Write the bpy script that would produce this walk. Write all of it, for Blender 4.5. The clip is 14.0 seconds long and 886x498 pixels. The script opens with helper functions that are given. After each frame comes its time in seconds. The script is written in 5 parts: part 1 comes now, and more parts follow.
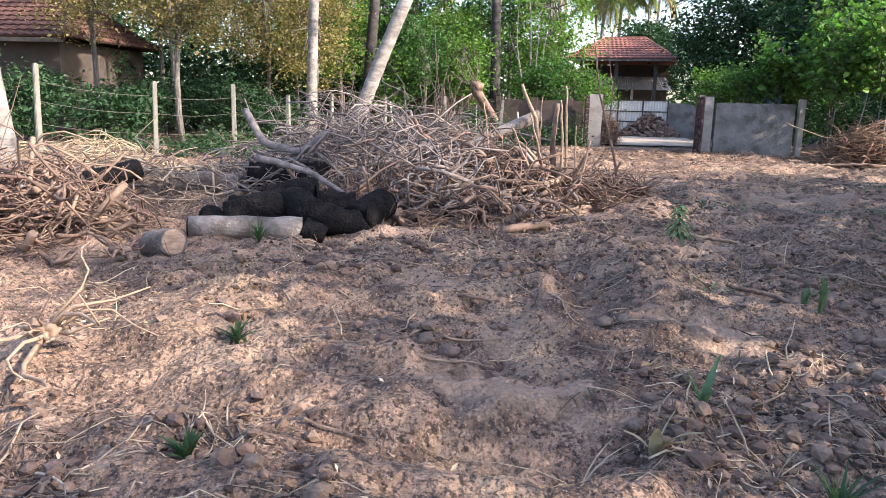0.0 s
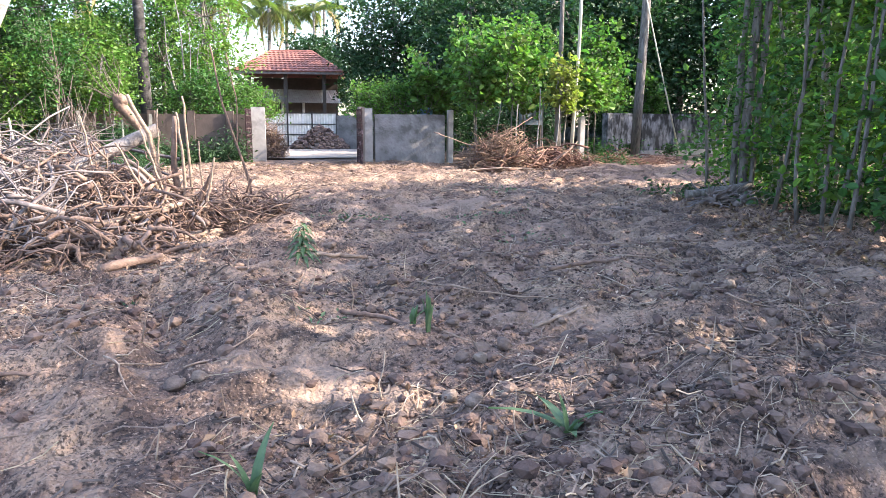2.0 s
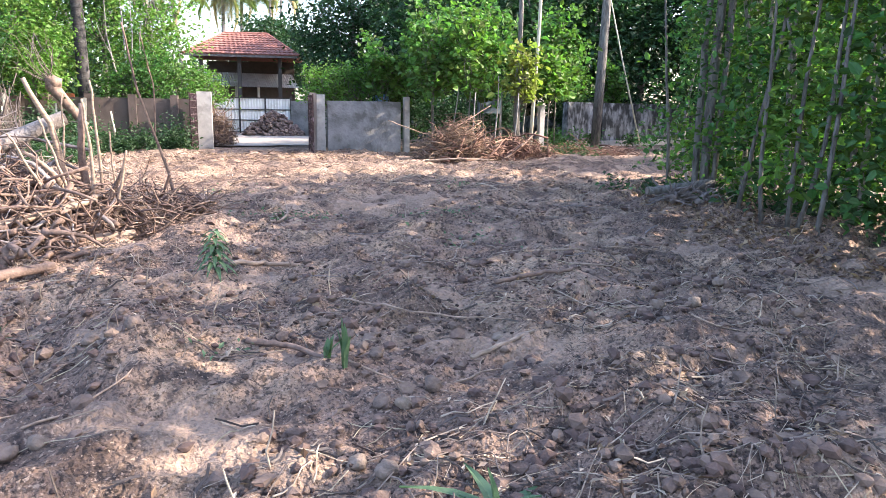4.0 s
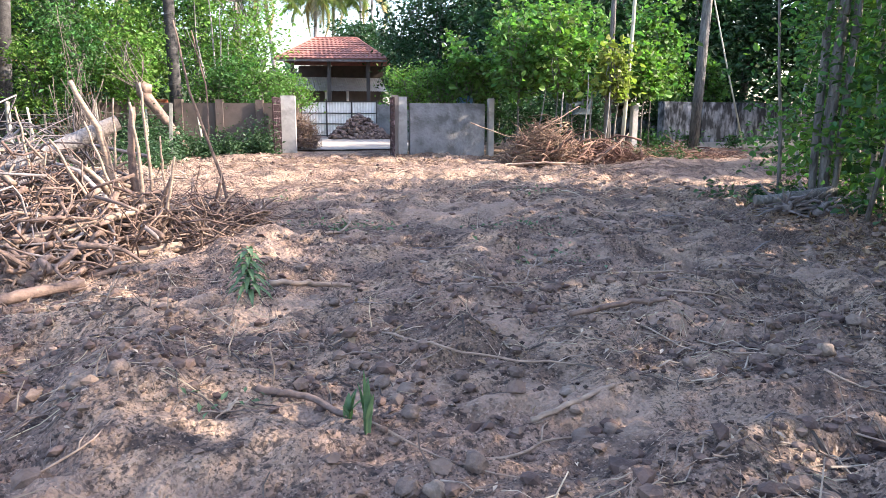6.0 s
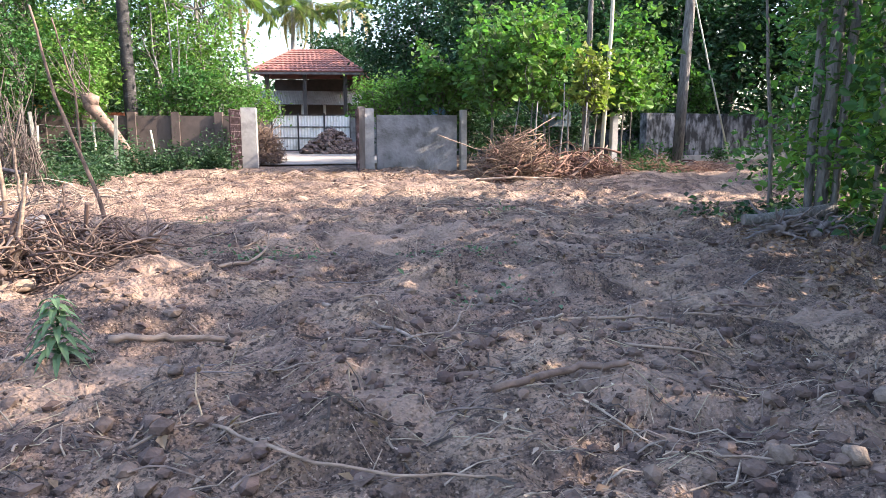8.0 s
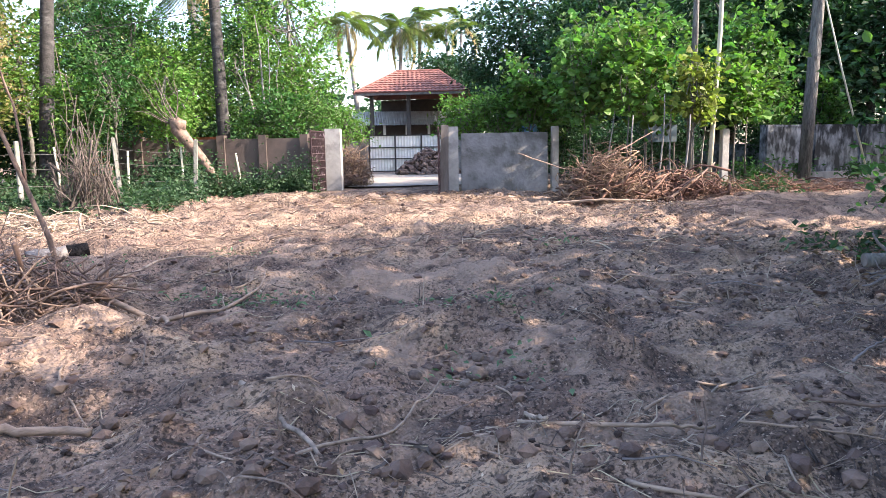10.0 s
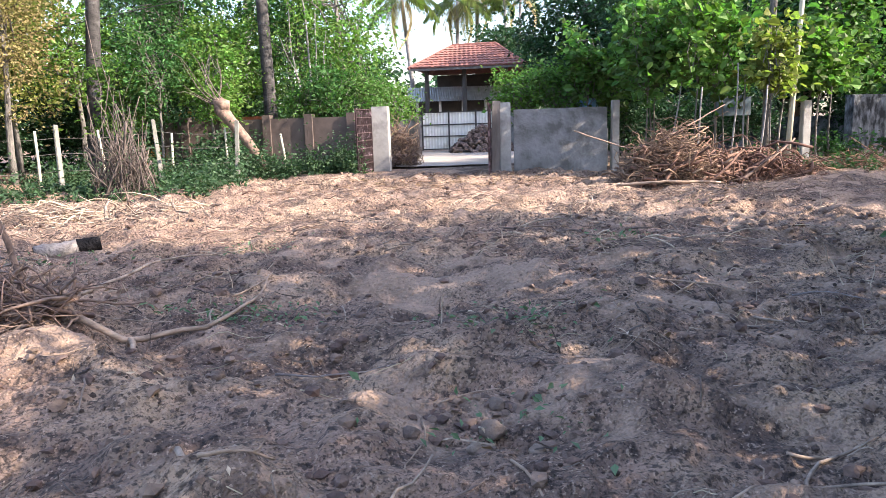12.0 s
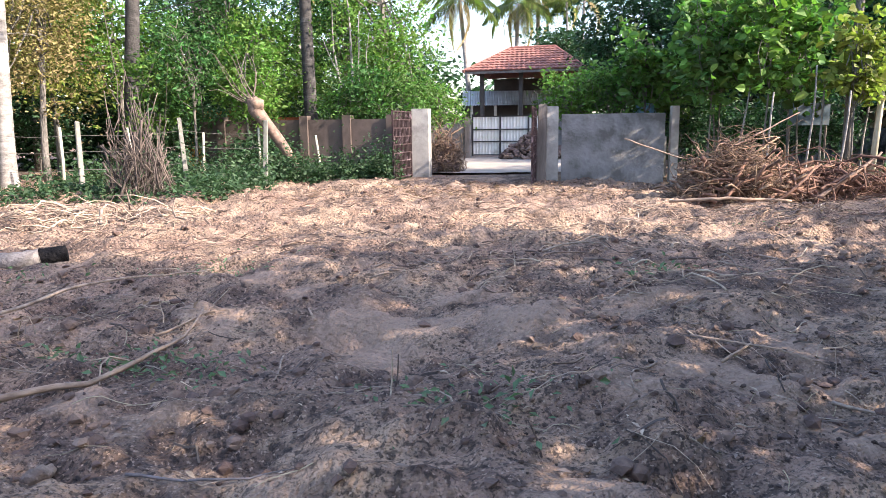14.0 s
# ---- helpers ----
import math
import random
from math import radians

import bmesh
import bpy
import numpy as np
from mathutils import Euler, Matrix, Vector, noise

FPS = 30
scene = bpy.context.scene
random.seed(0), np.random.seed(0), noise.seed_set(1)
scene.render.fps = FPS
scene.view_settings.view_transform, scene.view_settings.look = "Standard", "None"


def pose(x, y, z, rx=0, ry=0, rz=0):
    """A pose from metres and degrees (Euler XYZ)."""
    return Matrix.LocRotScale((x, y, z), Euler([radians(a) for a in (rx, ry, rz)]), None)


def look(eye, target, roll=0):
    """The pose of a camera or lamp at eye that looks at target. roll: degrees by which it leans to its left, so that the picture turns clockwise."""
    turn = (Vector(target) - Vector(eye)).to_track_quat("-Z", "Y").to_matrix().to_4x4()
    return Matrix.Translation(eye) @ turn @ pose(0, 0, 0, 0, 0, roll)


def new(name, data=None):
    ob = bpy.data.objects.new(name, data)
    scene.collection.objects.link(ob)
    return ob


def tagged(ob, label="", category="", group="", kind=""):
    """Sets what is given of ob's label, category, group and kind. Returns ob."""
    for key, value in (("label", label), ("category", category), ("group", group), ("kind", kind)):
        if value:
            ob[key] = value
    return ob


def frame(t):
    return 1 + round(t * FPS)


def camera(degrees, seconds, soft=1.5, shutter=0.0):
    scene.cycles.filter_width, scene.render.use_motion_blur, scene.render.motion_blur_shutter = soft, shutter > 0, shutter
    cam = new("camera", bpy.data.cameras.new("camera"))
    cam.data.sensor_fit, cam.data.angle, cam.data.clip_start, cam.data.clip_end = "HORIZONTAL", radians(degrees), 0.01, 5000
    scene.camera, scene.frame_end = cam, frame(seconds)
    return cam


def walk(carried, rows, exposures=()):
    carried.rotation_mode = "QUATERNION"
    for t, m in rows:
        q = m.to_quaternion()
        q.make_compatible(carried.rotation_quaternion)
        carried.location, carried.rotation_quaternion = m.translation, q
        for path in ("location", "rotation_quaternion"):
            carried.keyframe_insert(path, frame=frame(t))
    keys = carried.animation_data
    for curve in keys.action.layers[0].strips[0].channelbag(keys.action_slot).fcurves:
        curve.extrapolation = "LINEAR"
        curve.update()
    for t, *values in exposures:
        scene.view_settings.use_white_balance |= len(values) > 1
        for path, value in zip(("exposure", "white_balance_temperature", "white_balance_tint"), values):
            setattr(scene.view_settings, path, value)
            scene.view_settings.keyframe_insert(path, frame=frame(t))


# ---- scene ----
cam = camera(63.7, 14.0, soft=0.8)

PATH = [
    (0, (0.087, -0.838, 1.462), (-0.05, 1.117, 1.063), 1.3),
    (0.5, (0.239, -0.702, 1.49), (0.572, 1.245, 1.174), 0.6),
    (0.9, (0.487, -0.605, 1.492), (1.057, 1.263, 1.061), 1.3),
    (1, (0.553, -0.557, 1.485), (1.084, 1.34, 1.139), 1.4),
    (1.5, (0.735, -0.397, 1.515), (1.38, 1.452, 1.106), 1.2),
    (2, (0.951, -0.095, 1.449), (1.636, 1.751, 1.098), 0.3),
    (2.5, (1.084, 0.097, 1.528), (1.857, 1.907, 1.176), 2.6),
    (2.7, (1.132, 0.127, 1.513), (1.946, 1.907, 1.103), 1.2),
    (4.8, (1.715, 0.954, 1.512), (2.417, 2.795, 1.174), 1.2),
    (5, (1.786, 1.048, 1.522), (2.425, 2.914, 1.195), 0.6),
    (5.5, (1.941, 1.206, 1.543), (2.37, 3.131, 1.21), -0.5),
    (6, (1.997, 1.358, 1.486), (2.541, 3.245, 1.103), 0.3),
    (6.5, (2.125, 1.688, 1.453), (2.667, 3.588, 1.141), -0.2),
    (7, (2.323, 1.937, 1.426), (2.914, 3.817, 1.087), -0.7),
    (7.5, (2.631, 2.241, 1.405), (3.167, 4.147, 1.122), 0.7),
    (7.7, (2.747, 2.364, 1.401), (3.324, 4.252, 1.078), 0.0),
    (9.8, (4.222, 3.644, 1.335), (4.6, 5.571, 0.958), -0.3),
    (10, (4.242, 3.753, 1.381), (4.495, 5.716, 1.092), -1.0),
    (10.5, (4.369, 3.996, 1.417), (4.428, 5.967, 1.085), 0.0),
    (11, (4.548, 4.229, 1.471), (4.546, 6.211, 1.207), 0.9),
    (11.5, (4.579, 4.423, 1.42), (4.634, 6.39, 1.064), 0.2),
    (12, (4.651, 4.776, 1.441), (4.731, 6.743, 1.089), -1.8),
    (12.5, (4.782, 5.141, 1.353), (4.753, 7.106, 0.98), -1.1),
    (13, (4.978, 5.435, 1.374), (4.883, 7.392, 0.972), 0.2),
    (13.5, (5.159, 5.794, 1.334), (5.112, 7.753, 0.932), 0.8),
    (14, (5.253, 6.118, 1.409), (5.168, 8.087, 1.073), -0.7),
]
walk(cam, [(t, look(eye, target, roll)) for t, eye, target, roll in PATH], exposures=((0, 1.9, 6450, 18), (0.5, 2.12, 6450, 18), (2, 2.58, 6350, 18), (7, 2.46, 6350, 18), (10.5, 2.3, 6350, 18), (14, 2.24, 6350, 18)))

# ---- light ----
SUN_FROM = Vector((0.95, -0.33, 0.0)).normalized()
SUN_EL = radians(31)
world = bpy.data.worlds.new("world")
scene.world = world
world.use_nodes = True
wt = world.node_tree
sky = wt.nodes.new("ShaderNodeTexSky")
sky.sky_type = "NISHITA"
sky.sun_disc = False
sky.dust_density = 2.0
sky.ozone_density = 0.75
sky.sun_elevation = SUN_EL
sky.sun_rotation = math.atan2(SUN_FROM.x, SUN_FROM.y)
wt.links.new(sky.outputs[0], wt.nodes["Background"].inputs[0])
wt.nodes["Background"].inputs[1].default_value = 0.145
sun = new("sun", bpy.data.lights.new("sun", "SUN"))
sun.data.energy = 3.3
sun.data.angle = radians(0.6)
sun.data.color = (1.0, 0.88, 0.70)
to_sun = Vector((SUN_FROM.x * math.cos(SUN_EL), SUN_FROM.y * math.cos(SUN_EL), math.sin(SUN_EL)))
sun.matrix_world = look(to_sun * 60, (0, 0, 0))

# ---- materials ----
def material(name, low, high, scale=6.0, rough=0.85, bump=0.3, fine=40.0, stain=None, stain_scale=0.6, stain_at=0.55,
             vary=0.0, by_object=False, metal=0.0, leaf=0.0, stretch=(1, 1, 1), dist=0.02):
    m = bpy.data.materials.new(name)
    m.use_nodes = True
    nt = m.node_tree
    bsdf = nt.nodes["Principled BSDF"]
    out = nt.nodes["Material Output"]
    link = nt.links.new
    coord = nt.nodes.new("ShaderNodeTexCoord")
    mapn = nt.nodes.new("ShaderNodeMapping")
    mapn.inputs["Scale"].default_value = stretch
    link(coord.outputs["Object"], mapn.inputs[0])
    n1 = nt.nodes.new("ShaderNodeTexNoise")
    n1.inputs["Scale"].default_value = scale
    n1.inputs["Detail"].default_value = 6
    n1.inputs["Roughness"].default_value = 0.65
    link(mapn.outputs[0], n1.inputs["Vector"])
    ramp = nt.nodes.new("ShaderNodeValToRGB")
    ramp.color_ramp.elements[0].position, ramp.color_ramp.elements[0].color = 0.3, (*low, 1)
    ramp.color_ramp.elements[1].position, ramp.color_ramp.elements[1].color = 0.7, (*high, 1)
    link(n1.outputs["Fac"], ramp.inputs[0])
    col = ramp.outputs[0]
    if stain:
        n2 = nt.nodes.new("ShaderNodeTexNoise")
        n2.inputs["Scale"].default_value = stain_scale
        n2.inputs["Detail"].default_value = 8
        n2.inputs["Roughness"].default_value = 0.6
        link(mapn.outputs[0], n2.inputs["Vector"])
        r2 = nt.nodes.new("ShaderNodeValToRGB")
        r2.color_ramp.elements[0].position = stain_at - 0.06
        r2.color_ramp.elements[1].position = stain_at + 0.1
        link(n2.outputs["Fac"], r2.inputs[0])
        mix = nt.nodes.new("ShaderNodeMix")
        mix.data_type = "RGBA"
        link(r2.outputs[0], mix.inputs["Factor"])
        link(col, mix.inputs["A"])
        mix.inputs["B"].default_value = (*stain, 1)
        col = mix.outputs["Result"]
    if vary:
        if by_object:
            src = nt.nodes.new("ShaderNodeObjectInfo").outputs["Random"]
        else:
            src = nt.nodes.new("ShaderNodeNewGeometry").outputs["Random Per Island"]
        rng = nt.nodes.new("ShaderNodeMapRange")
        rng.inputs["To Min"].default_value = 1 - vary
        rng.inputs["To Max"].default_value = 1 + vary
        link(src, rng.inputs[0])
        hsv = nt.nodes.new("ShaderNodeHueSaturation")
        link(rng.outputs[0], hsv.inputs["Value"])
        hue = nt.nodes.new("ShaderNodeMapRange")
        hue.inputs["To Min"].default_value = 0.5 - vary * 0.03
        hue.inputs["To Max"].default_value = 0.5 + vary * 0.04
        link(src, hue.inputs[0])
        link(hue.outputs[0], hsv.inputs["Hue"])
        link(col, hsv.inputs["Color"])
        col = hsv.outputs[0]
    link(col, bsdf.inputs["Base Color"])
    bsdf.inputs["Roughness"].default_value = rough
    bsdf.inputs["Metallic"].default_value = metal
    if bump:
        n3 = nt.nodes.new("ShaderNodeTexNoise")
        n3.inputs["Scale"].default_value = fine
        n3.inputs["Detail"].default_value = 5
        link(mapn.outputs[0], n3.inputs["Vector"])
        b = nt.nodes.new("ShaderNodeBump")
        b.inputs["Strength"].default_value = bump
        b.inputs["Distance"].default_value = dist
        link(n3.outputs["Fac"], b.inputs["Height"])
        link(b.outputs[0], bsdf.inputs["Normal"])
    if leaf:
        bsdf.inputs["Specular IOR Level"].default_value = 0.22
        tr = nt.nodes.new("ShaderNodeBsdfTranslucent")
        tint = nt.nodes.new("ShaderNodeMix")
        tint.data_type = "RGBA"
        tint.blend_type = "MULTIPLY"
        tint.inputs["Factor"].default_value = 1
        link(col, tint.inputs["A"])
        tint.inputs["B"].default_value = (0.95, 1.35, 0.6, 1)
        link(tint.outputs["Result"], tr.inputs[0])
        ms = nt.nodes.new("ShaderNodeMixShader")
        ms.inputs[0].default_value = leaf
        link(bsdf.outputs[0], ms.inputs[1])
        link(tr.outputs[0], ms.inputs[2])
        link(ms.outputs[0], out.inputs[0])
    return m


M = {}
M["earth"] = material("earth", (0.130, 0.086, 0.066), (0.380, 0.253, 0.186), scale=2.2, rough=0.95, bump=1.0, fine=40, stain=(0.43, 0.302, 0.205), stain_scale=0.85, stain_at=0.53, dist=0.05)


def speckle(m, dark, pale, soil, trodden):
    """Crumbs and fibres over a ground material: dark specks paint crevice shade and organic bits, with pale bits and a
    second, coarser relief.
    """
    nt = m.node_tree
    bsdf = nt.nodes["Principled BSDF"]
    old = bsdf.inputs["Base Color"].links[0].from_socket
    coord = nt.nodes.new("ShaderNodeTexCoord")
    for scale, colour, lo, hi, most in ((0.8, soil, 0.5, 0.66, 0.8), (4.2, soil, 0.54, 0.64, 0.8), (13.0, dark, 0.57, 0.66, 0.7), (30.0, dark, 0.55, 0.62, 0.75), (75.0, dark, 0.55, 0.63, 0.6), (48.0, pale, 0.60, 0.66, 0.7), (1.15, trodden, 0.545, 0.62, 0.7)):
        n = nt.nodes.new("ShaderNodeTexNoise")
        n.inputs["Scale"].default_value = scale
        n.inputs["Detail"].default_value = 3
        n.inputs["Distortion"].default_value = 0.4 if scale < 2 else 0.15
        mp = nt.nodes.new("ShaderNodeMapping")
        mp.inputs["Location"].default_value = (scale, 0, 0)
        nt.links.new(coord.outputs["Object"], mp.inputs[0])
        nt.links.new(mp.outputs[0], n.inputs["Vector"])
        r = nt.nodes.new("ShaderNodeMapRange")
        r.inputs["From Min"].default_value, r.inputs["From Max"].default_value = lo, hi
        r.inputs["To Max"].default_value = most
        nt.links.new(n.outputs["Fac"], r.inputs[0])
        mx = nt.nodes.new("ShaderNodeMix")
        mx.data_type = "RGBA"
        nt.links.new(r.outputs[0], mx.inputs["Factor"])
        nt.links.new(old, mx.inputs["A"])
        mx.inputs["B"].default_value = (*colour, 1)
        old = mx.outputs["Result"]
    nt.links.new(old, bsdf.inputs["Base Color"])
    v = nt.nodes.new("ShaderNodeTexVoronoi")
    v.inputs["Scale"].default_value = 22
    nt.links.new(coord.outputs["Object"], v.inputs["Vector"])
    b = nt.nodes.new("ShaderNodeBump")
    b.inputs["Strength"].default_value, b.inputs["Distance"].default_value = 0.5, 0.05
    nt.links.new(v.outputs["Distance"], b.inputs["Height"])
    nt.links.new(bsdf.inputs["Normal"].links[0].from_socket, b.inputs["Normal"])
    nt.links.new(b.outputs[0], bsdf.inputs["Normal"])


speckle(M["earth"], (0.022, 0.015, 0.013), (0.44, 0.325, 0.245), (0.096, 0.063, 0.050), (0.40, 0.282, 0.207))
M["clod"] = material("clod", (0.062, 0.042, 0.036), (0.22, 0.147, 0.115), scale=9, rough=0.95, bump=0.5, fine=60, vary=0.35)
M["twig"] = material("twig", (0.11, 0.08, 0.064), (0.42, 0.325, 0.255), scale=12, bump=0.3, vary=0.6)
M["grey_branch"] = material("grey_branch", (0.085, 0.072, 0.071), (0.25, 0.215, 0.207), scale=10, bump=0.4, vary=0.45)
M["brown_branch"] = material("brown_branch", (0.075, 0.046, 0.033), (0.25, 0.16, 0.11), scale=8, bump=0.5, vary=0.5)
M["red_branch"] = material("red_branch", (0.065, 0.034, 0.026), (0.25, 0.13, 0.09), scale=8, bump=0.5, vary=0.5)
M["dead_stem"] = material("dead_stem", (0.045, 0.036, 0.032), (0.14, 0.11, 0.095), scale=8, bump=0.4, vary=0.4)
M["root"] = material("root", (0.066, 0.044, 0.037), (0.27, 0.178, 0.138), scale=8, bump=0.5, vary=0.4)
M["pale_wood"] = material("pale_wood", (0.17, 0.118, 0.085), (0.43, 0.32, 0.235), scale=9, bump=0.3, stretch=(1, 1, 4))
M["log"] = material("log", (0.13, 0.115, 0.105), (0.32, 0.285, 0.26), scale=7, bump=0.8, fine=30, stain=(0.09, 0.07, 0.06), stain_scale=2.2, dist=0.03)
M["pale_chip"] = material("pale_chip", (0.20, 0.15, 0.115), (0.50, 0.40, 0.31), scale=9, bump=0.1, vary=0.5)
M["charred"] = material("charred", (0.004, 0.004, 0.005), (0.02, 0.019, 0.02), scale=9, rough=1.0, bump=1.0, fine=30, dist=0.05)
M["charred"].node_tree.nodes["Principled BSDF"].inputs["Specular IOR Level"].default_value = 0.12
M["bark"] = material("bark", (0.045, 0.041, 0.038), (0.21, 0.195, 0.175), scale=11, bump=1.0, fine=28, stain=(0.19, 0.19, 0.165), stain_scale=4.5, stain_at=0.6, dist=0.06, stretch=(1, 1, 0.25))
M["palm_bark"] = material("palm_bark", (0.10, 0.092, 0.086), (0.31, 0.29, 0.27), scale=5, bump=0.6, fine=18, stain=(0.36, 0.345, 0.335), stain_scale=1.4, stain_at=0.57, dist=0.03, stretch=(1, 1, 2))
# palm bark taken near black to paint the shade these trunks stand in
M["shaded_palm"] = material("shaded_palm", (0.013, 0.012, 0.012), (0.05, 0.046, 0.045), scale=5, bump=0.7, fine=18, stain=(0.11, 0.105, 0.105), stain_scale=1.6, stain_at=0.6, dist=0.03, stretch=(1, 1, 2))
M["post"] = material("post", (0.13, 0.13, 0.118), (0.28, 0.272, 0.245), scale=4, bump=0.4, stain=(0.17, 0.18, 0.14), stain_scale=2.5)
M["pale_pole"] = material("pale_pole", (0.34, 0.32, 0.24), (0.6, 0.57, 0.45), scale=4, bump=0.4, stretch=(1, 1, 0.4))
M["dry_straw"] = material("dry_straw", (0.27, 0.215, 0.15), (0.46, 0.38, 0.28), scale=8, bump=0.1, vary=0.3, leaf=0.15)
M["dry_leaf"] = material("dry_leaf", (0.11, 0.066, 0.046), (0.30, 0.195, 0.135), scale=8, bump=0.2, vary=0.5, leaf=0.1)
M["leaf"] = material("leaf", (0.030, 0.082, 0.026), (0.075, 0.150, 0.048), scale=1.2, rough=0.5, bump=0, vary=0.6, leaf=0.36)
M["leaf_mid"] = material("leaf_mid", (0.048, 0.115, 0.030), (0.125, 0.205, 0.056), scale=1.2, rough=0.5, bump=0, vary=0.6, leaf=0.4)
# deep green, lowered further to paint the shaded gaps between trees
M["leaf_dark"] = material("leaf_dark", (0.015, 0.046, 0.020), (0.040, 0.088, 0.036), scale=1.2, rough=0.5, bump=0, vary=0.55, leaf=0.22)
M["leaf_bright"] = material("leaf_bright", (0.070, 0.150, 0.030), (0.160, 0.245, 0.060), scale=1.2, rough=0.5, bump=0, vary=0.55, leaf=0.42)
M["leaf_yellow"] = material("leaf_yellow", (0.130, 0.170, 0.040), (0.27, 0.27, 0.075), scale=1.2, rough=0.5, bump=0, vary=0.5, leaf=0.42)
M["leaf_rust"] = material("leaf_rust", (0.165, 0.125, 0.062), (0.31, 0.25, 0.12), scale=1.5, rough=0.6, bump=0, vary=0.5, leaf=0.35)
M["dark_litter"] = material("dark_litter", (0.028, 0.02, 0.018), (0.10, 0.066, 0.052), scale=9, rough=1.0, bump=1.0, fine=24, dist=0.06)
M["weed"] = material("weed", (0.024, 0.060, 0.030), (0.066, 0.110, 0.054), scale=1.5, rough=0.5, bump=0, vary=0.4, leaf=0.35)
M["frond"] = material("frond", (0.05, 0.085, 0.02), (0.14, 0.16, 0.045), scale=1.0, rough=0.4, bump=0, vary=0.4, leaf=0.35)
M["dry_frond"] = material("dry_frond", (0.25, 0.18, 0.09), (0.45, 0.36, 0.2), scale=1.0, rough=0.7, bump=0, vary=0.3, leaf=0.3)
M["concrete"] = material("concrete", (0.26, 0.25, 0.235), (0.42, 0.40, 0.37), scale=3, bump=0.4, fine=35, stain=(0.17, 0.16, 0.15), stain_scale=1.6, stain_at=0.58)
M["plaster"] = material("plaster", (0.17, 0.166, 0.166), (0.31, 0.30, 0.295), scale=4.5, bump=0.4, fine=25, stain=(0.12, 0.115, 0.108), stain_scale=2.3, stain_at=0.52)
M["mould"] = material("mould", (0.03, 0.036, 0.045), (0.36, 0.385, 0.41), scale=4.0, bump=0.4, fine=25, stain=(0.02, 0.024, 0.026), stain_scale=3.5, stain_at=0.48, stretch=(1, 1, 0.5))
# brown plaster, taken darker to put the wall's shade into its colour
M["shaded_brown"] = material("shaded_brown", (0.05, 0.037, 0.032), (0.115, 0.085, 0.072), scale=2.0, bump=0.4, stain=(0.09, 0.07, 0.06), stain_scale=0.8)
M["red_wall"] = material("red_wall", (0.36, 0.10, 0.05), (0.48, 0.16, 0.08), scale=2.0, bump=0.3)
M["orange_wall"] = material("orange_wall", (0.60, 0.28, 0.07), (0.7, 0.36, 0.1), scale=2.0, bump=0.3)
M["cream_wall"] = material("cream_wall", (0.55, 0.5, 0.42), (0.68, 0.63, 0.55), scale=2.0, bump=0.3, stain=(0.4, 0.36, 0.3))
# red tile lowered in colour so the roof looks shaded by its trees
M["tile_shaded"] = material("tile_shaded", (0.07, 0.032, 0.027), (0.13, 0.058, 0.047), scale=5.0, bump=0.4, vary=0.3)
M["tile"] = material("tile", (0.17, 0.062, 0.05), (0.29, 0.12, 0.095), scale=5.0, bump=0.4, vary=0.3, stain=(0.16, 0.07, 0.055), stain_scale=0.8)
M["sheet"] = material("sheet", (0.42, 0.42, 0.42), (0.58, 0.58, 0.57), scale=1.5, rough=0.5, bump=0.15, stain=(0.32, 0.3, 0.28))
M["white_sheet"] = material("white_sheet", (0.62, 0.61, 0.58), (0.76, 0.75, 0.72), scale=2.0, rough=0.5, bump=0.1, stain=(0.5, 0.47, 0.42), stain_scale=1.5, stain_at=0.6)
M["dark_metal"] = material("dark_metal", (0.03, 0.03, 0.032), (0.07, 0.065, 0.065), scale=6.0, rough=0.55, bump=0.2, metal=0.4)
M["rust"] = material("rust", (0.02, 0.011, 0.012), (0.05, 0.024, 0.025), scale=9.0, rough=0.85, bump=0.5, stain=(0.30, 0.22, 0.24), stain_scale=5, stain_at=0.60, metal=0.2)
M["old_timber"] = material("old_timber", (0.10, 0.085, 0.075), (0.22, 0.19, 0.17), scale=5.0, bump=0.5, stretch=(1, 1, 0.2))
# dark brown that puts the shade under the roofs into walls and columns
M["roof_shade"] = material("roof_shade", (0.05, 0.042, 0.038), (0.09, 0.075, 0.065), scale=2.0, bump=0.2)
M["road"] = material("road", (0.26, 0.225, 0.19), (0.40, 0.35, 0.30), scale=3.0, bump=0.4, stain=(0.27, 0.24, 0.21), stain_scale=0.7)
M["husk"] = material("husk", (0.08, 0.055, 0.048), (0.2, 0.14, 0.12), scale=6.0, bump=0.7, fine=40, vary=0.4)
M["coconut"] = material("coconut", (0.12, 0.088, 0.07), (0.25, 0.185, 0.145), scale=14.0, bump=0.6, fine=60, vary=0.25, by_object=True)
M["blue"] = material("blue", (0.10, 0.24, 0.42), (0.16, 0.33, 0.52), scale=3.0, rough=0.4, bump=0.1)
# pale blue with a lowered base, so the sunlit board looks shaded
M["shaded_pale_blue"] = material("shaded_pale_blue", (0.06, 0.10, 0.135), (0.10, 0.15, 0.19), scale=3.0, rough=0.5, bump=0.15, stain=(0.12, 0.12, 0.12), stain_scale=2)
M["agave"] = material("agave", (0.07, 0.13, 0.07), (0.14, 0.21, 0.11), scale=9.0, rough=0.45, bump=0.1, leaf=0.2, vary=0.25)
M["wire"] = material("wire", (0.14, 0.13, 0.12), (0.24, 0.22, 0.2), scale=9.0, rough=0.6, bump=0, metal=0.5)

# ---- geometry helpers ----
rng = np.random.RandomState(7)
LAT = np.random.RandomState(3).rand(256, 256)


